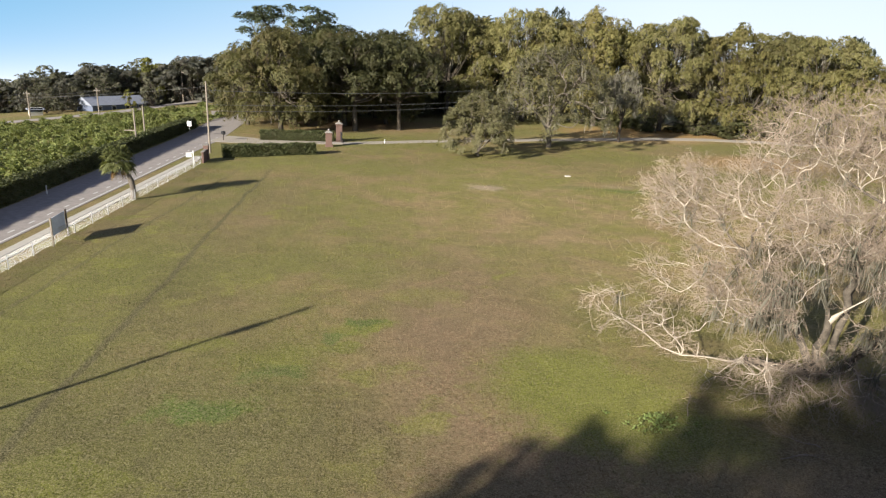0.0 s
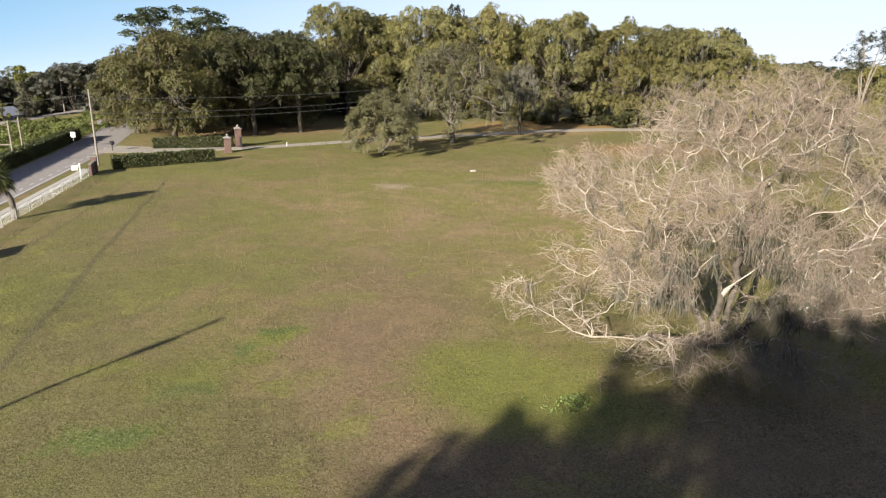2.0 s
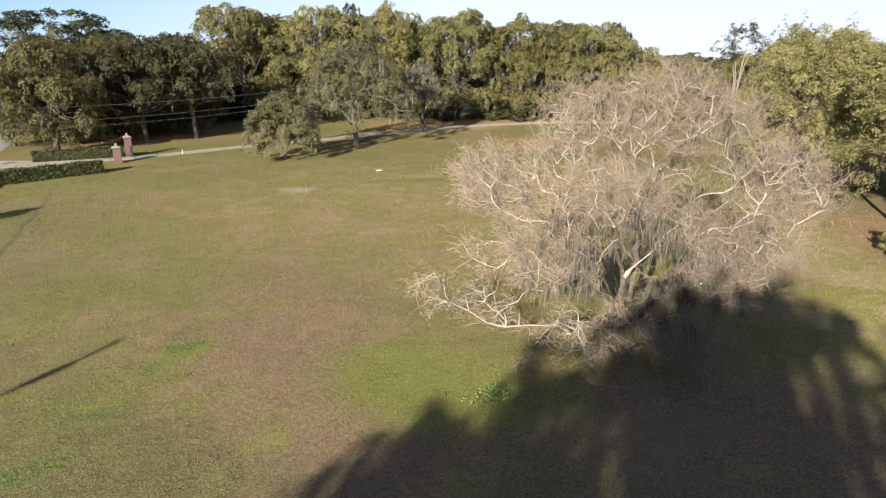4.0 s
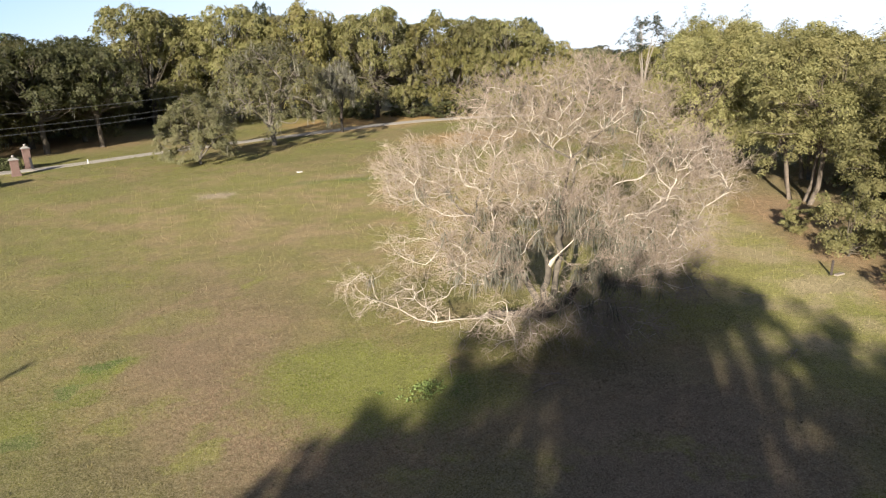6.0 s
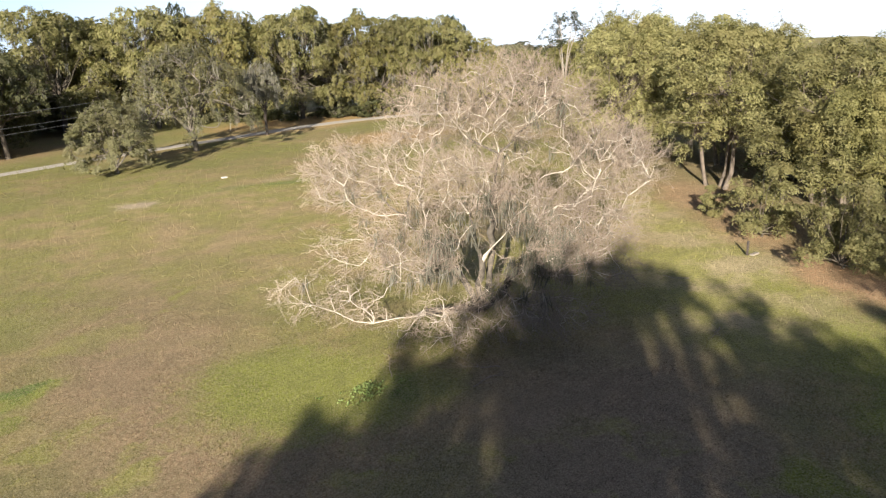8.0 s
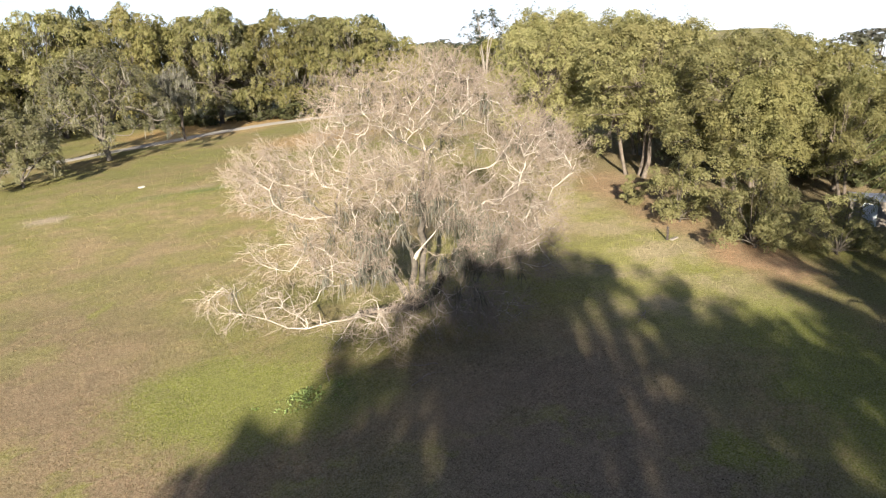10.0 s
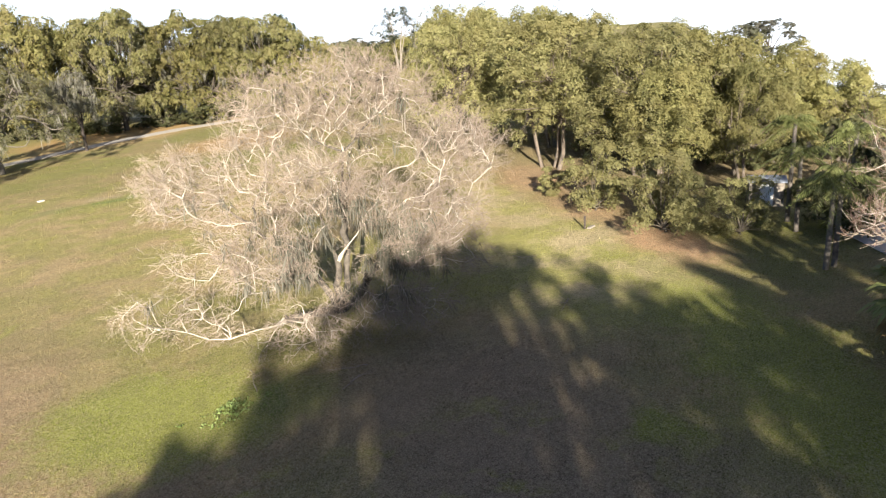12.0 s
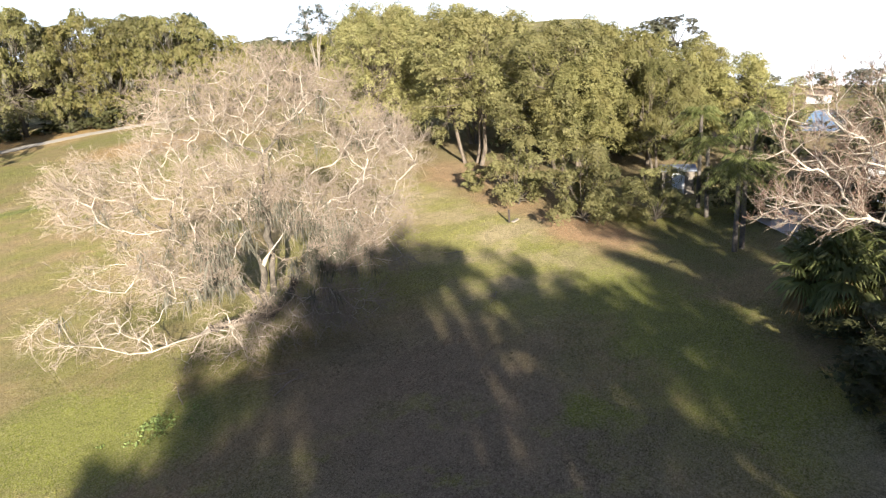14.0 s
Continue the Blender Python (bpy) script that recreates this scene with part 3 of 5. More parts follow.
def tree(name, meshes, x, y, sx=1.0, sz=1.0, turn=0.0, label="", category="tree", group="", z=0.0):
    ob = base(name, pose(x, y, z + float(land(x, y)), 0, 0, turn) @ Matrix.Diagonal((sx, sx, sz, 1)), label, category, group)
    hang("trunk", meshes[0], ob)
    hang("crown", meshes[1], ob)
    if meshes[2]:
        tagged(hang("moss", meshes[2], ob, "grey hanging moss"), kind="stuff")
    return ob


# ---- ground and roads ----
def ground():
    rng = np.random.default_rng(3)
    near = np.concatenate([np.linspace(-900, -320, 15), np.linspace(-300, -140, 17), np.linspace(-130, 130, 131), np.linspace(140, 300, 17), np.linspace(320, 900, 15)])
    X, Y = np.meshgrid(near, near + 60.0, indexing="ij")
    Z = 0.05 * np.sin(X * 0.21 + 1.3) * np.sin(Y * 0.17) + 0.035 * np.sin(X * 0.53 + Y * 0.41) + rng.normal(0, 0.012, X.shape)
    calm = (X < -25) | (np.hypot(X - 10, Y - 119) < 60) & (Y > 104)
    Z = np.where(calm | (np.hypot(X, Y) > 130), 0.0, Z)
    side = np.clip((np.degrees(np.arctan2(X, np.maximum(Y, 1e-3))) - 66) / 8, 0, 1) * (X > 0)
    fall = np.clip((X - 84) / 34, 0, 1) * side
    Z = Z - 11.5 * fall * fall * (3 - 2 * fall) - np.maximum(X - 180, 0) * 0.12 * side
    west = np.clip((-np.degrees(np.arctan2(X, np.maximum(Y, 1e-3))) - 4) / 12, 0, 1) * (Y > 0)
    Z = Z - np.maximum(np.hypot(X, Y) - 215, 0) * 0.10 * west + land(X, Y)
    n = len(near)
    k = np.arange(n * n).reshape(n, n)
    f = np.stack([k[:-1, :-1], k[1:, :-1], k[1:, 1:], k[:-1, 1:]], -1).reshape(-1, 4)
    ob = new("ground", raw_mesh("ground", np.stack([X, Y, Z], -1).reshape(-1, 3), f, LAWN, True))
    return tagged(ob, "wide dry lawn with green and tan patches", "lawn", kind="structure")


def ribbon(name, points, widths, z, material, label, category, rag=0.0, kind="structure", thick=0.05):
    """A flat strip with a real edge along a bent line."""
    rng = np.random.default_rng(len(name) + len(points))
    fine, wide = [], []
    for (a, b, wa, wb) in zip(points[:-1], points[1:], widths[:-1], widths[1:]):
        n = max(int((Vector(b) - Vector(a)).length / 2), 1)
        for i in range(n):
            fine.append(Vector(a).lerp(Vector(b), i / n)), wide.append(wa + (wb - wa) * i / n)
    fine.append(Vector(points[-1])), wide.append(widths[-1])
    bm = bmesh.new()
    rows = []
    for i, p in enumerate(fine):
        d = (fine[min(i + 1, len(fine) - 1)] - fine[max(i - 1, 0)]).normalized()
        s = Vector((d.y, -d.x))
        l, r = p - s * (wide[i] / 2 + rng.normal(0, 1) * rag), p + s * (wide[i] / 2 + rng.normal(0, 1) * rag)
        a, c = z + float(land(l.x, l.y)), z + float(land(r.x, r.y))
        rows.append([bm.verts.new((l.x, l.y, a - thick)), bm.verts.new((l.x, l.y, a)), bm.verts.new((r.x, r.y, c)), bm.verts.new((r.x, r.y, c - thick))])
    for a, b in zip(rows[:-1], rows[1:]):
        for i in range(3):
            bm.faces.new((a[i], b[i], b[i + 1], a[i + 1]))
    ob = part(name, bm, material, None)
    return tagged(ob, label, category, kind=kind)




def grass():
    """Short dry blades standing on the near lawn."""
    rng = np.random.default_rng(5)
    n = 190000
    r = 13 + 115 * rng.random(n) ** 1.9
    a = rng.uniform(radians(-36), radians(92), n)
    x, y = r * np.sin(a), r * np.cos(a)
    ok = x > -27.8
    x, y, r = x[ok], y[ok], r[ok]
    n = len(x)
    turn = rng.uniform(0, 2 * math.pi, n)
    side = np.stack([np.cos(turn), np.sin(turn), np.zeros(n)], 1)
    s = (0.020 + 0.00055 * r)[:, None] * rng.uniform(0.6, 1.5, (n, 1))
    lean = rng.normal(0, 0.6, (n, 3))
    lean[:, 2] = rng.uniform(0.7, 1.5, n)
    foot = np.stack([x, y, 0.05 * np.sin(x * 0.21 + 1.3) * np.sin(y * 0.17) + 0.035 * np.sin(x * 0.53 + y * 0.41) - 0.015], 1)
    v = np.stack([foot - side * s * 0.6, foot + side * s * 0.6, foot + lean * s * 1.15], 1)
    ob = new("grass", raw_mesh("grass", v.reshape(-1, 3), np.arange(3 * n).reshape(n, 3), BLADE))
    tagged(ob, "short dry straw and green lawn grass", "grass", kind="stuff")


ground()
grass()
ribbon("road", [(-35.2, -80), (-35.3, 60), (-36.0, 118), (-38.5, 150), (-46, 175)], [6.3, 6.4, 7.8, 7.4, 7], 0.03, ASPHALT, "worn grey asphalt road beside a hedge", "road")
ribbon("pavement", [(-30.3, -80), (-30.2, 60), (-30.0, 99)], [1.5, 1.5, 1.5], 0.06, CONCRETE, "pale concrete pavement along the fence", "pavement")
ribbon("driveway", [(-33, 119), (-24, 117), (-10, 118.0), (6, 124.4), (24, 130.2), (40, 135.0), (54, 139.0), (66, 140.4), (78, 139), (92, 133)], [9, 5, 3.0, 3.2, 3.6, 4.0, 4.4, 4.6, 4.6, 4.6], 0.035, GRAVEL,
       "pale shell driveway curving under the oaks", "driveway", rag=0.12)
ribbon("far_road", [(-110, 133), (-90.5, 157), (-83, 167), (-75, 179), (-66, 209.5), (-60, 240)], [6, 6, 6, 6, 6, 6], 0.03, ASPHALT, "pale asphalt road across the field", "road")
for i in range(34):
    tagged(ribbon("lane_dash", [(-33.35, 14 + i * 3.2), (-33.35, 14.95 + i * 3.2)], [0.16, 0.16], 0.036, PAINT, "short worn white lane dash on asphalt", "road marking", kind="thing", thick=0.006), group="lane dashes")
ribbon("edge_line", [(-32.5, -40), (-32.4, 104)], [0.14, 0.14], 0.036, PAINT, "worn white line along the road edge", "road marking", thick=0.006)
lake = tagged(part("water", boxed(130, 170, 13.5, 21.0, -12.0, -10.9), WATER, None), "blue lake water behind the houses", "lake", kind="structure")


# ---- hedges and orchard ----
def hedge(length, high, thick, seed, count, size=0.2):
    """A clipped hedge along +y: leafy skin on an uneven core."""
    rng = np.random.default_rng(seed)
    n = max(int(length / 1.2), 2)
    ys = np.linspace(0, length, n + 1)
    prof = np.array([[-0.42, 0.0], [-0.46, 0.5], [-0.42, 0.92], [-0.2, 0.97], [0.2, 0.97], [0.42, 0.92], [0.46, 0.5], [0.42, 0.0]])
    pts = np.stack([np.stack([np.full(n + 1, p[0] * thick), ys, np.full(n + 1, p[1] * high)], 1) for p in prof], 1)
    pts[..., 0] += rng.normal(0, 0.06, pts.shape[:2])
    pts[..., 2] += rng.normal(0, 0.05, pts.shape[:2]) * (pts[..., 2] > 0.1)
    k = np.arange((n + 1) * 8).reshape(n + 1, 8)
    f = np.stack([k[:-1, :-1], k[1:, :-1], k[1:, 1:], k[:-1, 1:]], -1).reshape(-1, 4)
    core = raw_mesh("core", pts.reshape(-1, 3), f, DARK)
    y = rng.uniform(0, length, count)
    u = rng.uniform(0, 2 * high + thick, count)
    x = np.where(u < high, -thick / 2, np.where(u < 2 * high, thick / 2, u - 2 * high - thick / 2))
    z = np.where(u < high, u, np.where(u < 2 * high, u - high, high))
    at = np.stack([x, y, z], 1) + rng.normal(0, 0.07, (count, 3)) + np.stack([np.zeros(count), np.zeros(count), 0.08 * np.sin(y * 1.7 + seed) * (z > high * 0.8)], 1)
    return core, raw_mesh("foliage", *leaves(rng, at, size), HEDGE_LEAF)


def plant_hedge(x, y, turn, length, high, thick, seed, count, label):
    ob = base("hedge", pose(x, y, 0, 0, 0, turn), label, "hedge")
    core, skin = hedge(length, high, thick, seed, count)
    hang("core", core, ob), hang("foliage", skin, ob)


plant_hedge(-38.6, 30, 1.8, 104, 2.05, 1.7, 1, 32000, "long tall dark clipped hedge along the road")
plant_hedge(-26.8, 98.9, -68, 14.0, 1.75, 1.5, 2, 6000, "clipped green hedge beside the brick gate pillar")
plant_hedge(-25.5, 119.5, -88, 13, 1.7, 1.4, 3, 5000, "shaded clipped hedge behind the gate pillars")


def shrub_mesh(seed, high, wide, count, material, size=0.2):
    rng = np.random.default_rng(seed)
    nb = 9
    c = np.stack([rng.normal(0, wide * 0.34, nb), rng.normal(0, wide * 0.34, nb), rng.uniform(0.3, 0.75, nb) * high], 1)
    k = rng.integers(0, nb, count)
    at = c[k] + unit(rng, count) * (wide * 0.42) * rng.uniform(0.5, 1.1, (count, 1))
    at[:, 2] = np.abs(at[:, 2]) + 0.05
    stem = np.stack([np.zeros((nb, 3)) + [0, 0, -0.1], c * 0.6, c], 1)
    return raw_mesh("stems", *tubes(stem, np.full((nb, 3), 0.035), 4), BARK, True), raw_mesh("foliage", *leaves(rng, at, size), material)


rng_o = np.random.default_rng(11)
kinds = [shrub_mesh(20 + i, 1.7, 1.6, 420, ORCHARD, 0.3) for i in range(4)]
for row in range(17):
    for col in range(29):
        x, y = -43.0 - row * 3.8 + rng_o.normal(0, 0.7), 46 + col * 5.0 + row * 0.6 + rng_o.normal(0, 0.8)
        if y > 143 + (x + 87) * 1.48 or (x > -54 and y > 158) or x < -40 - (y - 20) * 0.42:
            continue
        s = rng_o.uniform(0.5, 0.95)
        ob = base("citrus_shrub", pose(x, y, float(land(x, y)), 0, 0, rng_o.uniform(0, 360)) @ Matrix.Diagonal((s, s, s * rng_o.uniform(0.8, 1.15), 1)), "bright green young citrus shrub in rough grass", "shrub", "citrus shrubs in the grove")
        st, fo = kinds[rng_o.integers(0, 4)]
        hang("stems", st, ob), hang("foliage", fo, ob)


def rough_grass():
    """Tufts of tall weeds between the young shrubs."""
    rng = np.random.default_rng(31)
    n = 42000
    x, y = rng.uniform(-100, -41.5, n), rng.uniform(38, 192, n)
    keep = (y < 144 + (x + 87) * 1.48) & ((x < -50) | (y < 160))
    x, y = x[keep], y[keep]
    at = np.stack([x, y, rng.uniform(0.05, 0.5, len(x)) + land(x, y)], 1)
    ob = new("weeds", raw_mesh("weeds", *leaves(rng, at, 0.42), ORCHARD))
    tagged(ob, "rough bright green weeds between young shrubs", "weeds", kind="stuff")


rough_grass()

# ---- oak groves ----
OAK_A = tree_meshes(1, 18, 10, 1.0, 64, 44000, 0, OAK, 0.24, 900, straight=0.6, tight=0.88, tall=0.62)
OAK_B = tree_meshes(2, 18, 10, 0.8, 64, 44000, 0, OAK_GOLD, 0.24, 1100, straight=0.6, tight=0.88, tall=0.62)
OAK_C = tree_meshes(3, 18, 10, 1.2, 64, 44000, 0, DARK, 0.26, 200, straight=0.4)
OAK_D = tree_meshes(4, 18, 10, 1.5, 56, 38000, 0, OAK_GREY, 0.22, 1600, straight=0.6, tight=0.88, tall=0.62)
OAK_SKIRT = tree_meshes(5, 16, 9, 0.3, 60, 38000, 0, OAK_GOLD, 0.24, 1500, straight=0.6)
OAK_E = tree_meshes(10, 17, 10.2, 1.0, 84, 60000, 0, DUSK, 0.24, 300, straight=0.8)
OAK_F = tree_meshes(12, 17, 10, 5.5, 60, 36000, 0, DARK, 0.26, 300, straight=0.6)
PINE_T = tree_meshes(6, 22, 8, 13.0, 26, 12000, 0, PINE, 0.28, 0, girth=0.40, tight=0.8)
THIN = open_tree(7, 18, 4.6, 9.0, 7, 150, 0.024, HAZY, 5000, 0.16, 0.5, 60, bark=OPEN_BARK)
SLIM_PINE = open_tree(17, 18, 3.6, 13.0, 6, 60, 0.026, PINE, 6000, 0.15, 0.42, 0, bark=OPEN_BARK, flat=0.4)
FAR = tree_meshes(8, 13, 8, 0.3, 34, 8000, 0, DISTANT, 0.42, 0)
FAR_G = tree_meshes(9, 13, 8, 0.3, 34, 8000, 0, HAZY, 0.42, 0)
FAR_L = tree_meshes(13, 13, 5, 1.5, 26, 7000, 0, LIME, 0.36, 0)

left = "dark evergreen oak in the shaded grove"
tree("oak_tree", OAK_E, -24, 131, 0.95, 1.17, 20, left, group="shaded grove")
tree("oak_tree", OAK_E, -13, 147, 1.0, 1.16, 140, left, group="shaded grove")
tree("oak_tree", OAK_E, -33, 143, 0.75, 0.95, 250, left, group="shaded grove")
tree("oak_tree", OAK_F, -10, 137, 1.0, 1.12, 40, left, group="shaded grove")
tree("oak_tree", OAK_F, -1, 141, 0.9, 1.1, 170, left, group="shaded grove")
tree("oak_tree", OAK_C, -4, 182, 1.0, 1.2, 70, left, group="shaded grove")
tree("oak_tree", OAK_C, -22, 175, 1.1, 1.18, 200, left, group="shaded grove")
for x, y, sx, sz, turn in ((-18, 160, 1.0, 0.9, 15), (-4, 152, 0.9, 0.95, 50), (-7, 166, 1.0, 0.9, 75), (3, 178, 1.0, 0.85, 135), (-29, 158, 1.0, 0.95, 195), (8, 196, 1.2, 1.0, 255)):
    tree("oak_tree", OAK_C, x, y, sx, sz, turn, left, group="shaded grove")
tree("pine_tree", PINE_T, -31, 187, 2.0, 1.2, 0, "tall dark pine with a flat broad crown", "pine")
wood = "olive evergreen oak with hanging moss in the wood"
for x, y, sx, sz, turn, kind in ((11, 174, 1.3, 1.38, 10, OAK_A), (30, 169, 1.1, 1.36, 80, OAK_A), (47, 163, 1.1, 1.33, 200, OAK_B), (61, 156, 1.1, 1.3, 130, OAK_A), (76, 152, 1.05, 1.18, 300, OAK_B),
                                 (90, 139, 1.0, 1.12, 40, OAK_A), (104, 132, 1.0, 0.76, 170, OAK_D), (118, 120, 1.1, 0.72, 210, OAK_B), (20, 192, 1.2, 1.3, 33, OAK_C), (46, 186, 1.2, 1.3, 120, OAK_D),
                                 (70, 178, 1.2, 1.25, 260, OAK_C), (95, 166, 1.2, 1.2, 10, OAK_A), (120, 150, 1.2, 0.74, 90, OAK_C), (132, 128, 1.2, 0.74, 300, OAK_A), (38, 172, 1.0, 1.2, 15, OAK_B), (54, 168, 1.0, 1.15, 75, OAK_D), (71, 159, 0.8, 1.12, 250, OAK_D),
                                 (20, 180, 1.0, 1.2, 100, OAK_B), (86, 149, 0.9, 1.14, 190, OAK_A), (97, 134, 0.9, 0.88, 230, OAK_B), (111, 126, 0.9, 0.7, 20, OAK_A)):
    tree("oak_tree", kind, x, y, sx, sz * 1.14, turn, wood, group="oaks of the wood")
skirt = "broad oak with low golden green skirt and moss"
tree("oak_tree", OAK_SKIRT, 78, 147, 0.85, 1.1, 30, skirt, group="oaks of the wood")
tree("oak_tree", OAK_SKIRT, 90, 136, 0.8, 1.0, 150, skirt, group="oaks of the wood")
tree("oak_tree", OAK_SKIRT, 93, 124, 0.7, 0.8, 270, skirt, group="oaks of the wood")
tree("pine_tree", PINE_T, 102.5, 150, 0.45, 1.03, 50, "slim pine rising above the oaks", "pine")
tree("pine_tree", PINE_T, 45, 200, 0.5, 1.35, 80, "slim pine rising above the oaks", "pine")
tree("pine_tree", SLIM_PINE, 76, 80, 1.0, 1.12, 80, "slim pale pine with a sparse crown", "pine")
# lawn trees
LAWN_OAK = leafy("dull grey olive oak leaf", (0.100, 0.100, 0.045), (0.205, 0.190, 0.098), (0.15, 0.135, 0.072), 0.3)
LIMB_BARK = plain("weathered grey oak bark", (0.068, 0.058, 0.046), (0.19, 0.163, 0.13), 3.0, 0.95, 0.9)
field_oak = open_tree(41, 17.5, 11.0, 5.0, 9, 460, 0.028, LAWN_OAK, 42000, 0.17, 0.6, 1100, bark=LIMB_BARK, flat=0.55, droop=1.6, power=0.46)
tree("oak_tree", field_oak, 27.0, 121, 1.02, 1.04, 0, "spreading grey green oak hung with moss on the lawn")
small_oak = open_tree(42, 10.0, 5.6, 0.9, 7, 360, 0.017, LAWN_OAK, 46000, 0.14, 0.42, 120, bark=LIMB_BARK, flat=0.42)
tree("oak_tree", small_oak, 12.2, 107.0, 1.05, 1.05, 0, "low bushy grey green oak on the lawn")
mossy = open_tree(44, 14.5, 4.4, 7.0, 7, 130, 0.036, LAWN_OAK, 3500, 0.18, 0.5, 4200, bark=DARK_WOOD, flat=0.5)
tree("mossy_tree", mossy, 43.6, 132.0, 1.0, 1.0, 0, "slim dark tree heavily hung with grey moss")
slim = open_tree(43, 9.6, 4.3, 3.8, 6, 110, 0.013, LAWN_OAK, 4200, 0.16, 0.4, 60, bark=LIMB_BARK, flat=0.5)
tree("young_tree", slim, 58.5, 151, 1.0, 1.0, 0, "slim young tree with thin crown on mulch")
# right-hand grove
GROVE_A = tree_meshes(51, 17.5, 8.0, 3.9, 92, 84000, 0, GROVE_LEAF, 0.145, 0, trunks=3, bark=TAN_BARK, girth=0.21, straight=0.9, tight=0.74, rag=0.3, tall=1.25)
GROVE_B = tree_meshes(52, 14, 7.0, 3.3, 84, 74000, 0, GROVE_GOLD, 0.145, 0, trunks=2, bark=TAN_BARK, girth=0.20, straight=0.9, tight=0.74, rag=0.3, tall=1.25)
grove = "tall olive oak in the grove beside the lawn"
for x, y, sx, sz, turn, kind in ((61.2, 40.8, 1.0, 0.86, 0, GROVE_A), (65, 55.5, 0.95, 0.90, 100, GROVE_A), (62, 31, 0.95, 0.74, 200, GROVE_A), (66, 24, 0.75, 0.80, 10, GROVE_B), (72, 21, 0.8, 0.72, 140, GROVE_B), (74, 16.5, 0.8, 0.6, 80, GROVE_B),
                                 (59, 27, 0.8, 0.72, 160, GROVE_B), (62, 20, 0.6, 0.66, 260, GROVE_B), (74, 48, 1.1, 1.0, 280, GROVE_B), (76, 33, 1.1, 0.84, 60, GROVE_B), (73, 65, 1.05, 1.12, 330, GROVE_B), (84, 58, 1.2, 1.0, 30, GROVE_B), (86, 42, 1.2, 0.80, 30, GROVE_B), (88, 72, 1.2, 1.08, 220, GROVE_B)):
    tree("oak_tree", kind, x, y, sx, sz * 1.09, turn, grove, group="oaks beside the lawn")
for x, y, sx, sz, turn in ((80, 72, 0.8, 1.11, 0), (84, 69, 0.9, 1.09, 90), (78, 75, 0.7, 1.1, 180), (84, 54.5, 1.0, 0.97, 40), (86, 51.5, 0.9, 0.95, 130)):
    tree("bare_topped_tree", THIN, x, y, sx, sz, turn, "thin grey tree top above the grove", group="thin trees behind the grove")
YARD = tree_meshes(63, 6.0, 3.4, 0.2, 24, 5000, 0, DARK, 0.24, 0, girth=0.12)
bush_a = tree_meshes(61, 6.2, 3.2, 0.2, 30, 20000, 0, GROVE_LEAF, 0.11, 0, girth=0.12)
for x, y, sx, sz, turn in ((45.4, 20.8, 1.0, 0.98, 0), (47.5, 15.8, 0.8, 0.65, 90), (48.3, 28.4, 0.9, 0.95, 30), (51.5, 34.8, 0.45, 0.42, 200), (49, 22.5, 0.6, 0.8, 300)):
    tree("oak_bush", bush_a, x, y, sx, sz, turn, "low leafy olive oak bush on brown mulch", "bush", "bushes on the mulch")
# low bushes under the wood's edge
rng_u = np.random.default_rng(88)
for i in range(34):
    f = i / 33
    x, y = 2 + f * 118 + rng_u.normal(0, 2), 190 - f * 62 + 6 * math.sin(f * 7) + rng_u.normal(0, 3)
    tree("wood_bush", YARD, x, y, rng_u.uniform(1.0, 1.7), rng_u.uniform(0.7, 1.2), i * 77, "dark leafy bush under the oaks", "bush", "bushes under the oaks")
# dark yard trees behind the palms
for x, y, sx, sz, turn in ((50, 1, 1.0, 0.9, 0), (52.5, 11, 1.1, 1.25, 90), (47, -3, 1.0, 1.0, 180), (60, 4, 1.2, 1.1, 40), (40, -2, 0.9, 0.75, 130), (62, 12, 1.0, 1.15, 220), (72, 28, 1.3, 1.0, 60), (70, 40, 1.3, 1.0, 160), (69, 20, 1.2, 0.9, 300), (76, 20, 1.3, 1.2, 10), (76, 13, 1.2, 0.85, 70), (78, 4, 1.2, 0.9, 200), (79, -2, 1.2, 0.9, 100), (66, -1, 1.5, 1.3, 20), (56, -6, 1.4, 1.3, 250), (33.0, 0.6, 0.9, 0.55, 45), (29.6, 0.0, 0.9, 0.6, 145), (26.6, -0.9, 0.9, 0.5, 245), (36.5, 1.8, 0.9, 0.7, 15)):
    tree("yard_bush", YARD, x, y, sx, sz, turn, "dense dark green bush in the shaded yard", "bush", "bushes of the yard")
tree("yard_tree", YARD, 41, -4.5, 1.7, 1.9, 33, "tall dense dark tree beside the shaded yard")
# far woods
rng_f = np.random.default_rng(77)
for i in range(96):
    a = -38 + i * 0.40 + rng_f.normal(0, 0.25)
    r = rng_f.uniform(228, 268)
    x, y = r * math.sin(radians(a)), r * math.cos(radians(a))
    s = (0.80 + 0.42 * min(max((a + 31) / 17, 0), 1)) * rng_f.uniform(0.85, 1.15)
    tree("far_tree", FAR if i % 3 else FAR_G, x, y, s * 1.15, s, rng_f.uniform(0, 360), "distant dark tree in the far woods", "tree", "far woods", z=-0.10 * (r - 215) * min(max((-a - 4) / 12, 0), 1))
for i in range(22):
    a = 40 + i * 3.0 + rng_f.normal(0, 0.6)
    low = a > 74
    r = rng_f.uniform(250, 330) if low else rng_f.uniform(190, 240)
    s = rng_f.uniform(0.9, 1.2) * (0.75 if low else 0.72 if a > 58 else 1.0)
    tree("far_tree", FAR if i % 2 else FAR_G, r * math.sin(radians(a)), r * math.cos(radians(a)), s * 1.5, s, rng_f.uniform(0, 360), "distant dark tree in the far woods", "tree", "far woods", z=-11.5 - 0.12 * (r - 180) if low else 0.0)
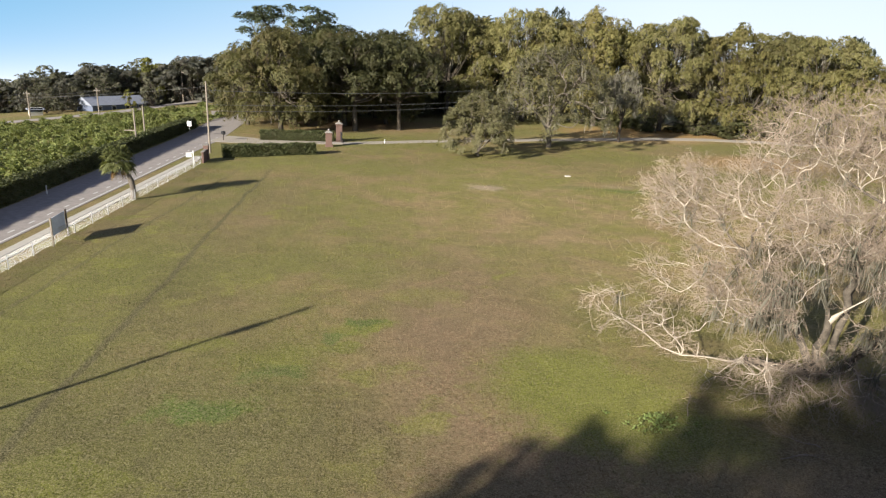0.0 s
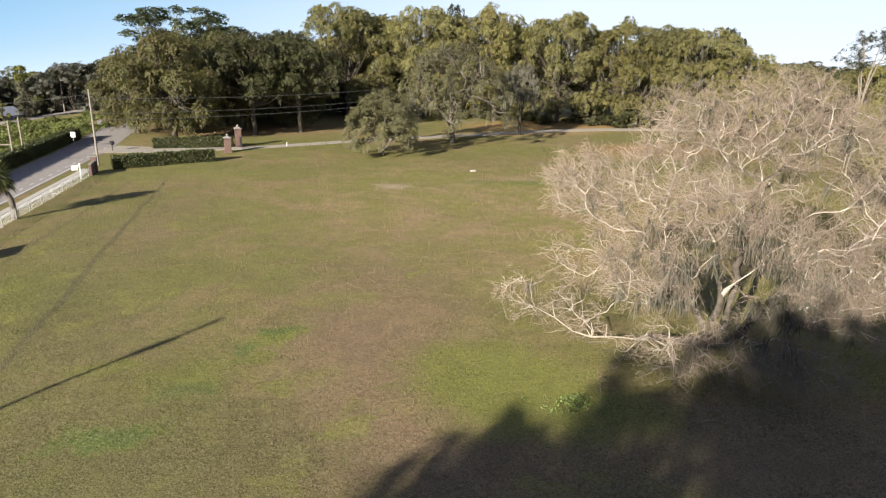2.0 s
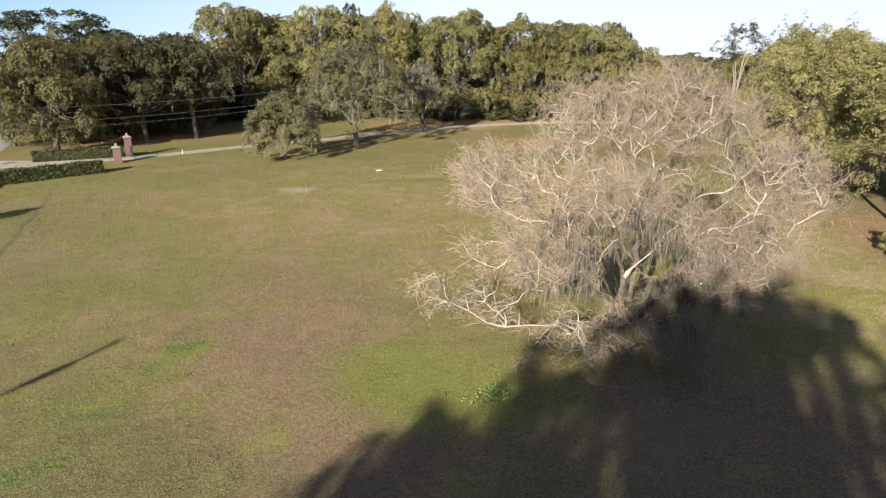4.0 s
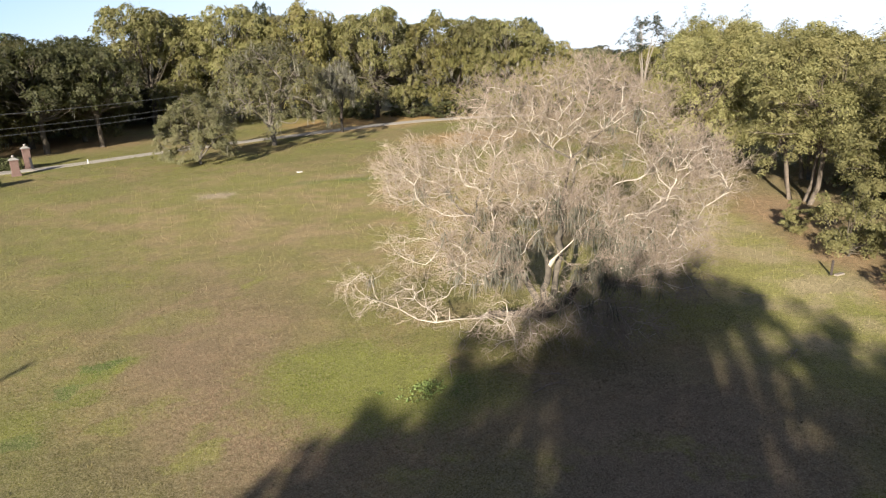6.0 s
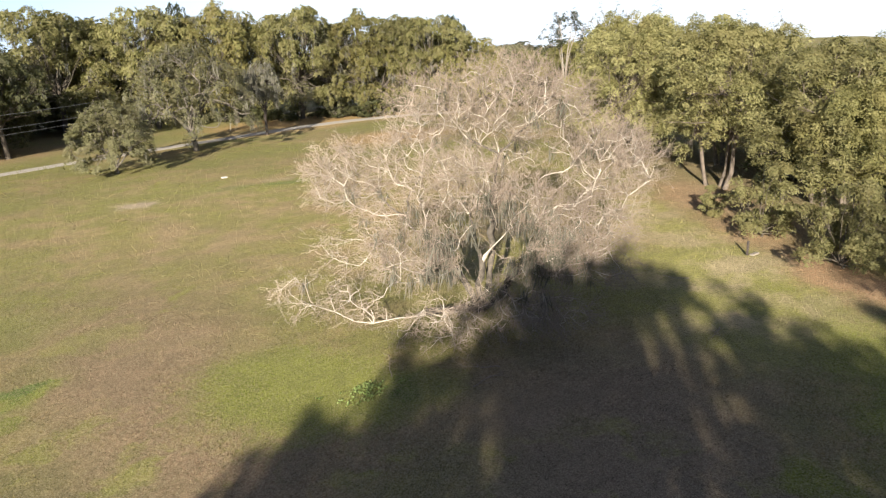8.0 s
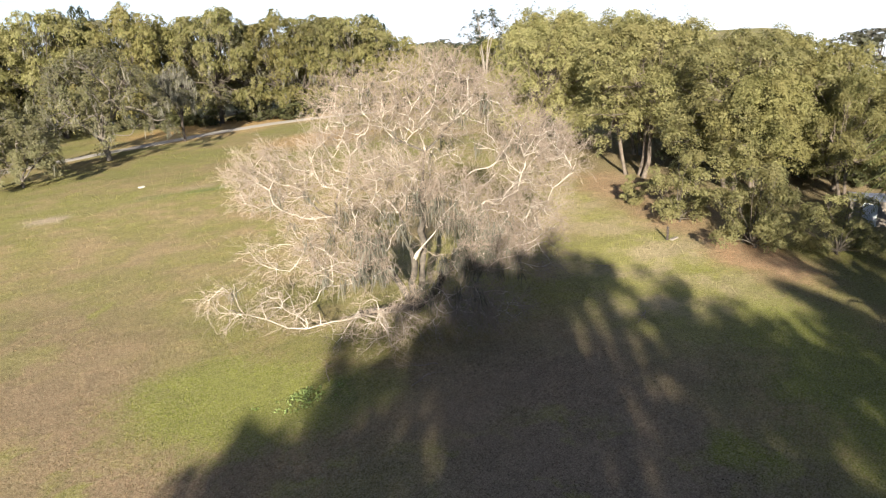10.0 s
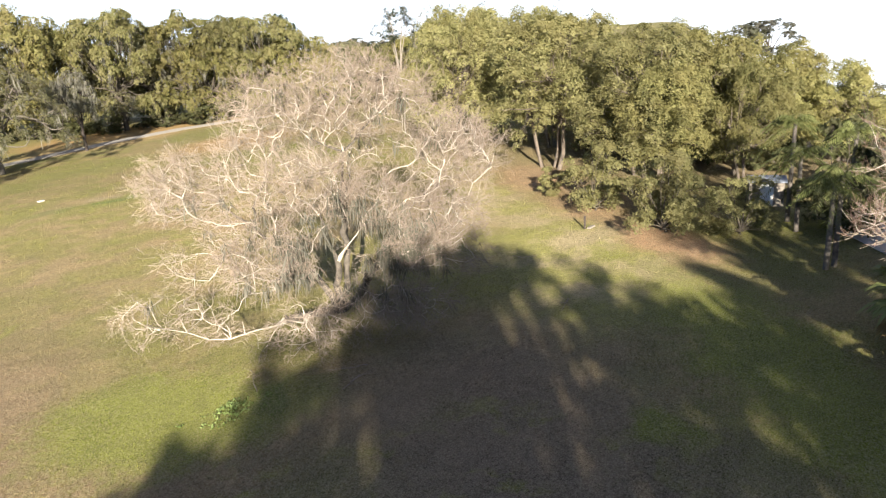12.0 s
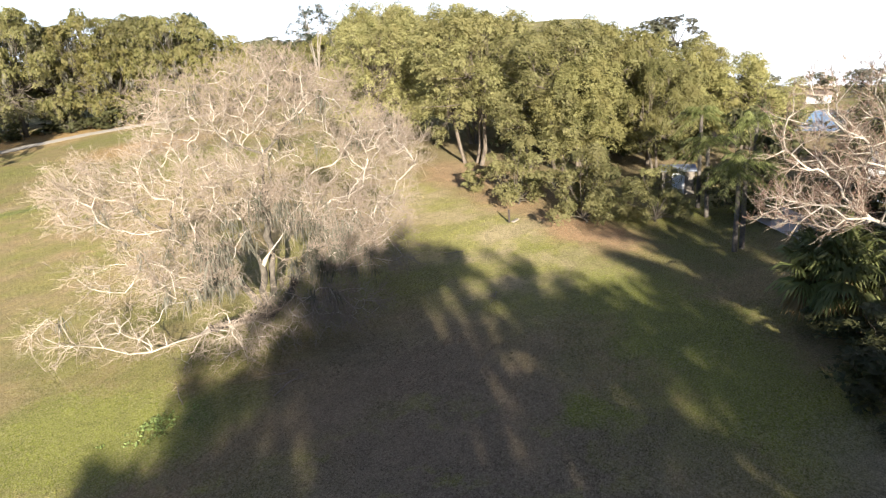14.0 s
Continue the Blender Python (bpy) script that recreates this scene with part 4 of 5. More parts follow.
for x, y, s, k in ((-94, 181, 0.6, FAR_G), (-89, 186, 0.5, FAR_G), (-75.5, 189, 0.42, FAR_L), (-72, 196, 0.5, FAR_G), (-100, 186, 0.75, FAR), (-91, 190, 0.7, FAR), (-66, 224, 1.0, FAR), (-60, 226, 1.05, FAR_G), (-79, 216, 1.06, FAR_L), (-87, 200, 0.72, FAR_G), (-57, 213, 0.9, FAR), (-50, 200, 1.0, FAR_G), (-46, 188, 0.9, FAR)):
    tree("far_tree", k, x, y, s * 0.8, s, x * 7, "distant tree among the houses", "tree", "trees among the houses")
for i, (x, y) in enumerate(((128, 9), (134, 4), (126, 1), (140, 8), (132, -5))):
    tree("shore_tree", FAR_G, x, y, 0.8, 0.55, i * 70, "dull green tree on the lake shore", group="trees on the shore", z=-11.3)
# trees behind the viewpoint, whose shade falls on the lawn
SHADE = tree_meshes(71, 19.5, 8.0, 3.0, 200, 26000, 0, OAK, 0.3, 150, girth=0.36, tight=0.46, rag=0.4)
for x, y, sx, sz, turn in ((-6.0, -14.0, 0.95, 1.08, 0), (-17.5, -7.4, 0.9, 0.75, 60), (-12.8, -11.6, 0.94, 1.05, 170), (-0.6, -19.3, 0.9, 0.85, 310), (4.6, -20.7, 0.45, 0.78, 250), (20, -26, 0.9, 0.88, 30), (26, -24, 0.9, 0.8, 130), (24, -16, 0.45, 0.55, 20), (-9.6, -12.0, 0.62, 1.08, 80)):
    tree("oak_tree", SHADE, x, y, sx, sz, turn, "tall leafy oak shading the lawn", group="oaks behind the lawn")
HIGH = tree_meshes(72, 18.5, 7.5, 6.0, 64, 13000, 0, OAK, 0.3, 60, girth=0.28, straight=0.8, tight=0.46, rag=0.5)
for x, y, sx, sz, turn in ((9.2, -19.4, 0.9, 0.84, 0), (15, -25, 0.9, 0.98, 210)):
    tree("oak_tree", HIGH, x, y, sx, sz, turn, "tall oak with a high crown shading the lawn", group="oaks behind the lawn")


# ---- the great bare tree ----
def small(name, me, parent, label=""):
    return tagged(hang(name, me, parent, label), kind="stuff")


def curve_to(rng, start, end, n, sag, jit):
    t = np.linspace(0, 1, n)[None, :, None]
    mid = start * 0.5 + end * 0.5
    mid[:, 2] += sag
    line = start[:, None] * (1 - t) ** 2 + 2 * mid[:, None] * t * (1 - t) + end[:, None] * t ** 2
    k = np.cumsum(rng.normal(0, jit, (len(start), n, 3)), 1)
    return line + (k - k[:, :1]) * np.minimum(t * 3, 1)


def spawn(rng, lines, per, reach, lo, lift, bend=0.8):
    """Children along the parents: start points and ends."""
    n, m, _ = lines.shape
    par = np.repeat(np.arange(n), per)
    pos = rng.uniform(lo, 1.0, len(par)) * (m - 1.001)
    i, f = pos.astype(int), (pos % 1)[:, None]
    start = lines[par, i] * (1 - f) + lines[par, i + 1] * f
    ahead = lines[par, np.minimum(i + 1, m - 1)] - lines[par, np.maximum(i - 0, 0)]
    ahead /= np.linalg.norm(ahead, axis=1, keepdims=True) + 1e-9
    d = ahead * 0.75 + unit(rng, len(par)) * bend
    d[:, 2] += lift
    d /= np.linalg.norm(d, axis=1, keepdims=True)
    ln = reach * rng.uniform(0.5, 1.25, (len(par), 1))
    return start, start + d * ln


def great_bare_tree(x, y):
    rng = np.random.default_rng(9)
    ob = base("bare_tree", pose(x, y, 0), "huge bare pale tree hung with grey moss on the lawn", "tree")
    # u is across the view, v away from it
    view = Vector((x, y, 0)).normalized()
    basis = np.array([[view.y, -view.x, 0], [view.x, view.y, 0], [0, 0, 1.0]])
    # stout stems fan out of one foot, then main limbs
    pts, par = [(0, 0, -0.3), (0, 0, 0.1)], [0, 0]

    def limb(start, *way):
        a, i = Vector(pts[start]), start
        for q in way:
            q = Vector(q)
            k = max(int((q - a).length / 0.7), 1)
            for j in range(1, k + 1):
                c = a.lerp(q, j / k) + Vector(rng.normal(0, 0.15, 3)) * (j < k)
                pts.append(tuple(c)), par.append(i)
                i = len(pts) - 1
            a = q
        return i

    s1 = limb(1, (-0.7, -0.3, 1.3), (-1.6, -0.5, 3.0))
    s2 = limb(1, (0.4, 0.2, 1.6), (0.7, 0.6, 4.2))
    s3 = limb(1, (1.2, -0.2, 1.2), (2.6, -0.4, 3.4))
    s4 = limb(1, (-0.2, -0.5, 1.4), (0.0, -0.9, 3.6))
    s5 = limb(1, (-1.2, -1.0, 0.7), (-3.4, -2.4, 1.0))
    top = limb(s2, (0.9, 1.0, 7.4), (1.2, 1.2, 9.6))
    limb(top, (3.0, 1.3, 11.2), (3.9, 1.0, 12.4)), limb(top, (-0.6, 0.8, 10.6), (-2.2, 0.4, 11.6))
    right = limb(s3, (4.4, -0.2, 5.6), (6.2, 0.0, 7.4))
    limb(right, (7.8, 0.2, 9.0), (8.6, 0.3, 9.6)), limb(s3, (4.6, -1.6, 4.6), (6.0, -2.2, 5.4))
    left = limb(s1, (-3.0, -0.8, 4.6), (-4.4, -0.6, 6.4), (-5.6, -0.4, 7.2), (-6.4, -0.3, 8.4))
    limb(left, (-7.8, -0.6, 9.0)), limb(s4, (-0.4, -1.5, 5.8), (-1.2, -2.0, 7.6)), limb(s4, (1.6, -1.4, 5.6), (2.6, -1.8, 7.0))
    low = limb(s5, (-5.6, -3.2, 0.9), (-7.4, -3.7, 1.1), (-8.4, -3.9, 1.8), (-9.6, -4.0, 2.3), (-10.4, -4.0, 2.0))
    limb(s1, (-3.0, -2.0, 3.6), (-4.2, -2.8, 4.4)), limb(s2, (1.2, 2.6, 6.6), (1.4, 4.0, 8.4))
    first = len(pts)
    # masses of the crown: across, away, height, half sizes, branches
    masses = ((1.8, 1.4, 12.7, 3.6, 3.0, 2.4, 200), (-2.9, 0.6, 12.2, 2.1, 2.2, 1.9, 110), (5.0, 1.0, 12.2, 1.7, 2.0, 1.6, 60), (7.4, 0.0, 8.9, 2.8, 3.0, 2.3, 190), (5.6, -2.4, 6.0, 2.8, 2.0, 1.6, 130),
              (-7.3, -0.3, 8.8, 2.8, 2.4, 1.8, 160), (-1.6, -1.8, 8.3, 3.2, 2.4, 1.9, 170), (2.4, -1.6, 7.0, 2.3, 1.9, 1.4, 80), (-3.6, -3.0, 4.8, 2.8, 2.0, 1.7, 130), (1.4, 4.2, 9.2, 4.2, 1.8, 2.0, 80),
              (-9.6, -3.9, 3.0, 2.6, 1.4, 1.2, 40), (-7.0, -3.4, 2.1, 1.8, 1.2, 1.0, 26), (-7.2, -2.6, 5.0, 2.2, 1.4, 1.3, 34), (0.6, -4.6, 2.0, 4.2, 1.6, 1.1, 110), (-4.2, -0.4, 10.0, 1.7, 1.7, 1.3, 40), (-2.6, -5.8, 1.4, 2.6, 1.2, 0.9, 34),
              (3.8, -5.0, 1.8, 2.4, 1.2, 1.0, 40), (-5.4, -1.8, 6.4, 1.5, 1.3, 1.0, 24), (3.6, -2.8, 4.0, 2.2, 1.4, 1.0, 60), (6.6, -3.2, 4.0, 1.8, 1.2, 0.9, 30))
    goal = np.concatenate([shell(rng, q[6]) * q[3:6] + q[:3] for q in masses])
    goal[:, 2] = np.maximum(goal[:, 2], 0.7)
    P, up, tips = grow(rng, np.array(pts), np.array(par), goal, 0.42, 0.34, 8)
    rad = 0.0105 * tips ** 0.355
    P[2:, 2] = np.maximum(P[2:, 2], 0.35)
    rad[:30] = np.maximum(rad[:30], 0.2)
    stout, slim = limb_tubes(P @ basis, up, rad, 0.046)
    # fans of twigs off the thinner wood
    thin_wood = np.flatnonzero((rad < 0.075) & (np.arange(len(P)) > 1))
    pick = np.repeat(thin_wood, np.where((P[thin_wood, 2] < 3.6) & (P[thin_wood, 0] < -2), rng.integers(1, 3, len(thin_wood)), rng.integers(1, 5, len(thin_wood))))
    start = P[pick]
    heart = np.array([0.3, 0.0, 5.0])

    def fan(start, ahead, reach, spread, lift, n, curl):
        ahead = ahead / (np.linalg.norm(ahead, axis=1, keepdims=True) + 1e-9)
        out = start - heart
        out = out / (np.linalg.norm(out, axis=1, keepdims=True) + 1e-9)
        d = ahead * 0.6 + out * 0.35 + unit(rng, len(start)) * spread + [0, 0, lift]
        d /= np.linalg.norm(d, axis=1, keepdims=True)
        end = start + d * reach * rng.uniform(0.45, 1.3, (len(start), 1))
        end[:, 2] = np.maximum(end[:, 2], 0.25)
        return curve_to(rng, start, end, n, 0.0, curl)

    b1 = fan(start, P[pick] - P[up[pick]], 1.05, 0.85, 0.10, 6, 0.075)

    def off(lines, per, lo):
        par = np.repeat(np.arange(len(lines)), per)
        pos = rng.uniform(lo, 1.0, len(par)) * (lines.shape[1] - 1.001)
        i, f = pos.astype(int), (pos % 1)[:, None]
        return lines[par, i] * (1 - f) + lines[par, i + 1] * f, lines[par, i + 1] - lines[par, i]

    b2 = fan(*off(b1, 4, 0.2), 0.52, 0.9, 0.04, 4, 0.045)
    b3 = fan(*off(b2, 2, 0.25), 0.38, 0.9, 0.0, 2, 0.0)

    def thin(lines, r0, end, sides):
        m = lines.shape[1]
        return tubes(lines @ basis, r0 * (1 - end * np.linspace(0, 1, m)[None]) * rng.uniform(0.6, 1.5, (len(lines), 1)), sides)

    hang("trunk", raw_mesh("trunk", *stout, STEM_BARK, True), ob, "grey leaning stems with shade in their colour")
    small("branch_work", raw_mesh("branch_work", *slim, PALE_BARK, True), ob, "crooked pale branches")
    small("twig_mass", raw_mesh("twig_mass", *thin(b1, 0.0115, 0.6, 3), TWIG), ob)
    small("fine_twig_mass", raw_mesh("fine_twig_mass", *join([thin(b2, 0.0068, 0.4, 3), thin(b3, 0.0048, 0.3, 3)]), TWIG_PINK), ob)
    # moss in bunches, heaviest in the low middle, with a few long curtains
    low = np.flatnonzero((P[:, 2] > 2.6) & (rad < 0.09))
    w = np.exp(-((P[low, 2] - 5.4) / 1.8) ** 2 - ((P[low, 0] - 1.0) / 4.2) ** 2) + 0.012
    hub = P[rng.choice(low, 170, p=w / w.sum())]
    a0 = np.repeat(hub, 16, 0) + rng.normal(0, 0.17, (170 * 16, 3))
    curtain = np.array([(4.2, -1.8, 5.2), (4.7, -1.9, 5.1), (5.6, -2.3, 4.9), (3.4, -1.0, 5.0), (6.4, -2.0, 5.0), (-1.8, -2.2, 4.6), (-2.6, -2.4, 4.8), (2.8, -1.4, 5.0)])
    c0 = np.repeat(curtain, 34, 0) + rng.normal(0, 1.0, (272, 3)) * [0.16, 0.3, 0.4]
    ln = np.concatenate([np.full((len(a0), 1), 0.95), np.full((len(c0), 1), 2.1)])
    a0 = np.concatenate([a0, c0])
    ln = np.minimum(ln, np.maximum(a0[:, 2:] - 0.3, 0.2))
    small("moss", raw_mesh("moss", *strands(rng, a0 @ basis, ln, 0.06), MOSS), ob, "grey hanging moss")


great_bare_tree(22.4, 30.6)


RUSTY = plain("rusty brown fine twig", (0.13, 0.078, 0.058), (0.24, 0.155, 0.115), 1.0, 0.9, 0.3)


def pale_bare_tree(x, y, seed):
    rng = np.random.default_rng(seed)
    ob = base("bare_tree", pose(x, y, 0), "pale leafless tree with long crooked branches", "tree")
    view = Vector((x, y, 0)).normalized()
    basis = np.array([[view.y, -view.x, 0], [view.x, view.y, 0], [0, 0, 1.0]])
    pts, par = [(0, 0, -0.3), (0, 0, 0.2)], [0, 0]

    def limb(start, *way):
        a, i = Vector(pts[start]), start
        for q in way:
            q = Vector(q)
            k = max(int((q - a).length / 0.6), 1)
            for j in range(1, k + 1):
                pts.append(tuple(a.lerp(q, j / k) + Vector(rng.normal(0, 0.13, 3)) * (j < k))), par.append(i)
                i = len(pts) - 1
            a = q
        return i

    fork = limb(1, (-0.2, 0, 2.2), (-0.8, 0.1, 4.4))
    knee = limb(fork, (-2.4, -0.2, 6.2), (-4.0, -0.4, 7.1))
    limb(knee, (-5.6, -0.6, 7.2), (-7.2, -0.5, 6.9)), limb(knee, (-5.4, 0.3, 8.2), (-6.6, 0.6, 9.4))
    limb(fork, (-1.6, 0.4, 7.4), (-3.0, 0.5, 9.6), (-3.8, 0.4, 11.4)), limb(fork, (0.4, 0.6, 7.0), (0.8, 0.8, 10.0))
    masses = ((-5.6, -0.4, 6.9, 2.6, 1.5, 0.9, 70), (-6.0, 0.1, 10.2, 2.3, 1.5, 2.4, 46), (-3.2, 0.2, 10.4, 1.8, 1.8, 2.8, 56), (0.4, 0.4, 9.6, 2.6, 2.6, 2.8, 40), (-3.4, -0.2, 7.6, 2.0, 1.4, 1.0, 40))
    goal = np.concatenate([shell(rng, q[6]) * q[3:6] + q[:3] for q in masses])
    P, up, tips = grow(rng, np.array(pts), np.array(par), goal, 0.4, 0.3, 6)
    rad = 0.0125 * tips ** 0.42
    stout, slim = limb_tubes(P @ basis, up, rad, 0.05)
    pick = np.repeat(np.flatnonzero(rad < 0.05), 5)
    d = (P[pick] - P[up[pick]]) * 1.2 + unit(rng, len(pick)) * 0.32 + [0, 0, 0.24]
    d /= np.linalg.norm(d, axis=1, keepdims=True) + 1e-9
    b1 = curve_to(rng, P[pick], P[pick] + d * rng.uniform(0.3, 1.1, (len(pick), 1)), 5, 0.0, 0.05)
    k = np.repeat(np.arange(len(b1)), 3)
    s0 = b1[k, rng.integers(1, 4, len(k))]
    b2 = np.stack([s0, s0 + (unit(rng, len(k)) + [0, 0, 0.5]) * rng.uniform(0.15, 0.45, (len(k), 1))], 1)
    hang("trunk", raw_mesh("trunk", *stout, PALE_BARK, True), ob)
    small("branch_work", raw_mesh("branch_work", *slim, PALE_BARK, True), ob)
    small("twig_mass", raw_mesh("twig_mass", *tubes(b1 @ basis, 0.0095 * (1 - 0.5 * np.linspace(0, 1, 5)[None]) * np.ones((len(b1), 1)), 3), TWIG), ob)
    small("fine_twig_mass", raw_mesh("fine_twig_mass", *tubes(b2 @ basis, np.full((len(b2), 2), 0.006), 3), RUSTY), ob, "rusty brown fine twigs")
    high = P[rng.choice(np.flatnonzero((tips == 1) & (P[:, 2] > 10.5)), 60)]
    at = np.repeat(high, 14, 0) + rng.normal(0, 0.12, (840, 3))
    small("seed_mass", raw_mesh("seed_mass", *leaves(rng, at @ basis, 0.075), DARK), ob, "dark dry seed clusters")


pale_bare_tree(30.6, -2.3, 19)
pale_bare_tree(38.5, -3.0, 23)


# ---- palms ----
def fan_palm(name, m, high, fronds, reach, seed, label, dead=0, girth=0.17, lean=0.0):
    rng = np.random.default_rng(seed)
    ob = base(name, m, label, "palm")
    t = np.linspace(0, 1, 9)[None, :, None]
    line = np.array([[[0, 0, -0.2]]]) * (1 - t) + np.array([[[lean, 0, high]]]) * t
    line[..., 0] -= lean * 0.5 * np.sin(t[..., 0] * math.pi)
    hang("trunk", raw_mesh("trunk", *tubes(line, girth * (1.2 - 0.3 * t[..., 0] + 0.12 * np.sin(t[..., 0] * 40)), 9), PALM_TRUNK, True), ob)
    top = np.array([lean, 0, high])

    def fans(n, up0, up1, material, tag):
        vs, fs, k = [], [], 0
        for i in range(n):
            az, up = i * 2.4 + rng.normal(0, 0.2), rng.uniform(up0, up1)
            out = np.array([math.cos(az) * math.cos(up), math.sin(az) * math.cos(up), math.sin(up)])
            side = np.array([-math.sin(az), math.cos(az), 0])
            stem = reach * rng.uniform(0.45, 0.62)
            hub = top + out * stem
            vs += [top - side * 0.025, top + side * 0.025, hub + side * 0.02, hub - side * 0.02]
            fs.append((k, k + 1, k + 2, k + 3))
            k += 4
            for b in np.linspace(-1.5, 1.5, 15):
                d = out * math.cos(b) + side * math.sin(b)
                d[2] -= 0.22 * abs(b) ** 0.5
                ln = reach * 0.55 * (1 - 0.16 * abs(b)) * rng.uniform(0.85, 1.1)
                w = np.cross(d, out + [0, 0, 0.4])
                w = w / (np.linalg.norm(w) + 1e-6) * ln * 0.055
                mid, tip = hub + d * ln * 0.6, hub + d * ln - np.array([0, 0, ln * rng.uniform(0.2, 0.45)])
                vs += [hub - w * 0.4, mid - w, tip, mid + w]
                fs.append((k, k + 1, k + 2, k + 3))
                k += 4
        hang(tag, raw_mesh(tag, np.array(vs), np.array(fs), material), ob)

    fans(fronds, -0.75, 1.35, FROND, "fronds")
    if dead:
        fans(dead, -1.35, -0.75, DRY_FROND, "dry_fronds")
    return ob


def feather_palm(name, m, high, fronds, reach, seed, label):
    rng = np.random.default_rng(seed)
    ob = base(name, m, label, "palm")
    t = np.linspace(0, 1, 9)[None, :, None]
    line = np.array([[[0, 0, -0.2]]]) * (1 - t) + np.array([[[0.1, 0, high]]]) * t
    hang("trunk", raw_mesh("trunk", *tubes(line, 0.15 * (1.2 - 0.35 * t[..., 0]), 9), PALM_TRUNK, True), ob)
    vs, fs, k = [], [], 0
    for i in range(fronds):
        az, up = i * 2.4 + rng.normal(0, 0.2), rng.uniform(-0.2, 1.25)
        out, side = np.array([math.cos(az), math.sin(az), 0]), np.array([-math.sin(az), math.cos(az), 0])
        s = np.linspace(0, 1, 22)
        rib = np.array([0.1, 0, high]) + reach * (out * (s * math.cos(up))[:, None] + np.array([0, 0, 1.0]) * (s * math.sin(up) - 0.75 * s ** 2)[:, None])
        for j in range(2, 22):
            for sg in (-1, 1):
                ln = reach * 0.24 * math.sin(math.pi * (0.12 + 0.8 * s[j])) ** 0.6
                d = side * sg * 0.8 + out * 0.35 - np.array([0, 0, rng.uniform(0.3, 0.8)])
                tip = rib[j] + d * ln
                mid = rib[j] + d * ln * 0.5 + np.array([0, 0, 0.04])
                vs += [rib[j], mid + out * 0.035, tip, mid - out * 0.035]
                fs.append((k, k + 1, k + 2, k + 3))
                k += 4
    hang("fronds", raw_mesh("fronds", np.array(vs), np.array(fs), FROND), ob)
    return ob


fan_palm("cabbage_palm", pose(-28.4, 69.5, 0, 0, 0, 180), 4.2, 84, 1.9, 1, "young cabbage palm with leaning trunk beside the fence", dead=5, girth=0.24, lean=1.15)
for i, (x, y, h) in enumerate(((34.2, 3.4, 3.0), (34.9, 2.9, 3.8), (33.6, 2.2, 3.2))):
    fan_palm("cabbage_palm", pose(x, y, 0, 0, 0, i * 70), h, 46, 2.3, 5 + i, "shaded cabbage palm with hanging dry fronds", dead=24)
for i, (x, y, h, r) in enumerate(((43.2, 9.2, 5.2, 2.6), (43.9, 8.9, 5.8, 2.6), (50.0, 12.8, 5.6, 2.8), (53, 10.2, 6.8, 2.8), (52, 14.0, 7.4, 2.7))):
    feather_palm("feather_palm", pose(x, y, 0, 0, 0, i * 50), h, 20, r, 15 + i, "tall green feather palm beside the shaded yard")


# ---- poles, wires, fence ----
def utility_pole(x, y, high, arm=0.0, label="", material=None, turn=0.0, category="utility pole"):
    ob = base("utility_pole", pose(x, y, float(land(x, y)), 0, 0, turn), label or "weathered grey wooden utility pole", category)
    part("shaft", rod_bm(0.16, 0.11, -0.3, high), material or WOOD, ob)
    if arm:
        part("crossarm", boxed(-arm, arm, -0.17, -0.07, high - 0.75, high - 0.62, bevel=0.01), material or WOOD, ob)
        for s in (-0.9, -0.35, 0.35, 0.9):
            b = rod_bm(0.045, 0.03, high - 0.62, high - 0.42, 7)
            bmesh.ops.translate(b, vec=(s * arm, -0.12, 0), verts=b.verts)
            part("insulator", b, STEEL, ob)
    return ob


utility_pole(-29.5, 102.1, 10.7, 0.0, "tall grey wooden utility pole beside the road")
road_pole = utility_pole(-26.9, 17.2, 10.8, 1.1, "grey wooden utility pole with crossarm by the fence", turn=40)
part("transformer", rod_bm(0.26, 0.26, 8.6, 9.5, 12), STEEL, road_pole, "grey steel transformer can")
p = utility_pole(-40.9, 103.5, 6.3, 0, "short weathered wooden pole behind the hedge")
part("crossarm", boxed(-1.6, 0.1, -0.2, -0.1, 2.9, 3.05, bevel=0.01), WOOD, p)
utility_pole(-46, 120.5, 5.4, 0, "short weathered wooden pole behind the hedge")
for x, y, h in ((-78, 175.5, 6.4), (-69, 214, 9.5), (-90.6, 167, 6.5)):
    utility_pole(x, y, h, 0.8, "distant wooden utility pole by the far road")
utility_pole(13.6, 133.5, 9.5, 0.0, "dark wooden utility pole hidden among the trees", DARK_WOOD)


def wire(name, a, b, sag, r=0.018, label="thin dull cable strung between poles"):
    t = np.linspace(0, 1, 17)[None, :, None]
    a, b = (np.array(q, float) + [0, 0, float(land(q[0], q[1]))] for q in (a, b))
    line = a * (1 - t) + b * t
    line[..., 2] -= sag * 4 * t[..., 0] * (1 - t[..., 0])
    tagged(new(name, raw_mesh(name, *tubes(line, np.full((1, 17), r), 5), WIRE, True)), label, "cable", "overhead cables")


for h, s in ((9.4, 0.5), (7.3, 0.45), (6.4, 0.5)):
    wire("cable", (-29.5, 102.1, h), (13.6, 133.5, h - 0.35), s, 0.03)
for (a, b) in (((-90.6, 167, 5.9), (-78, 175.5, 5.8)), ((-78, 175.5, 5.8), (-69, 214, 8.9)), ((-112, 150, 5.8), (-90.6, 167, 5.9)), ((-112, 150, 4.9), (-78, 175.5, 5.0)), ((-90.6, 167, 4.9), (-46, 175, 6.5))):
    wire("cable", a, b, 0.5, 0.03)


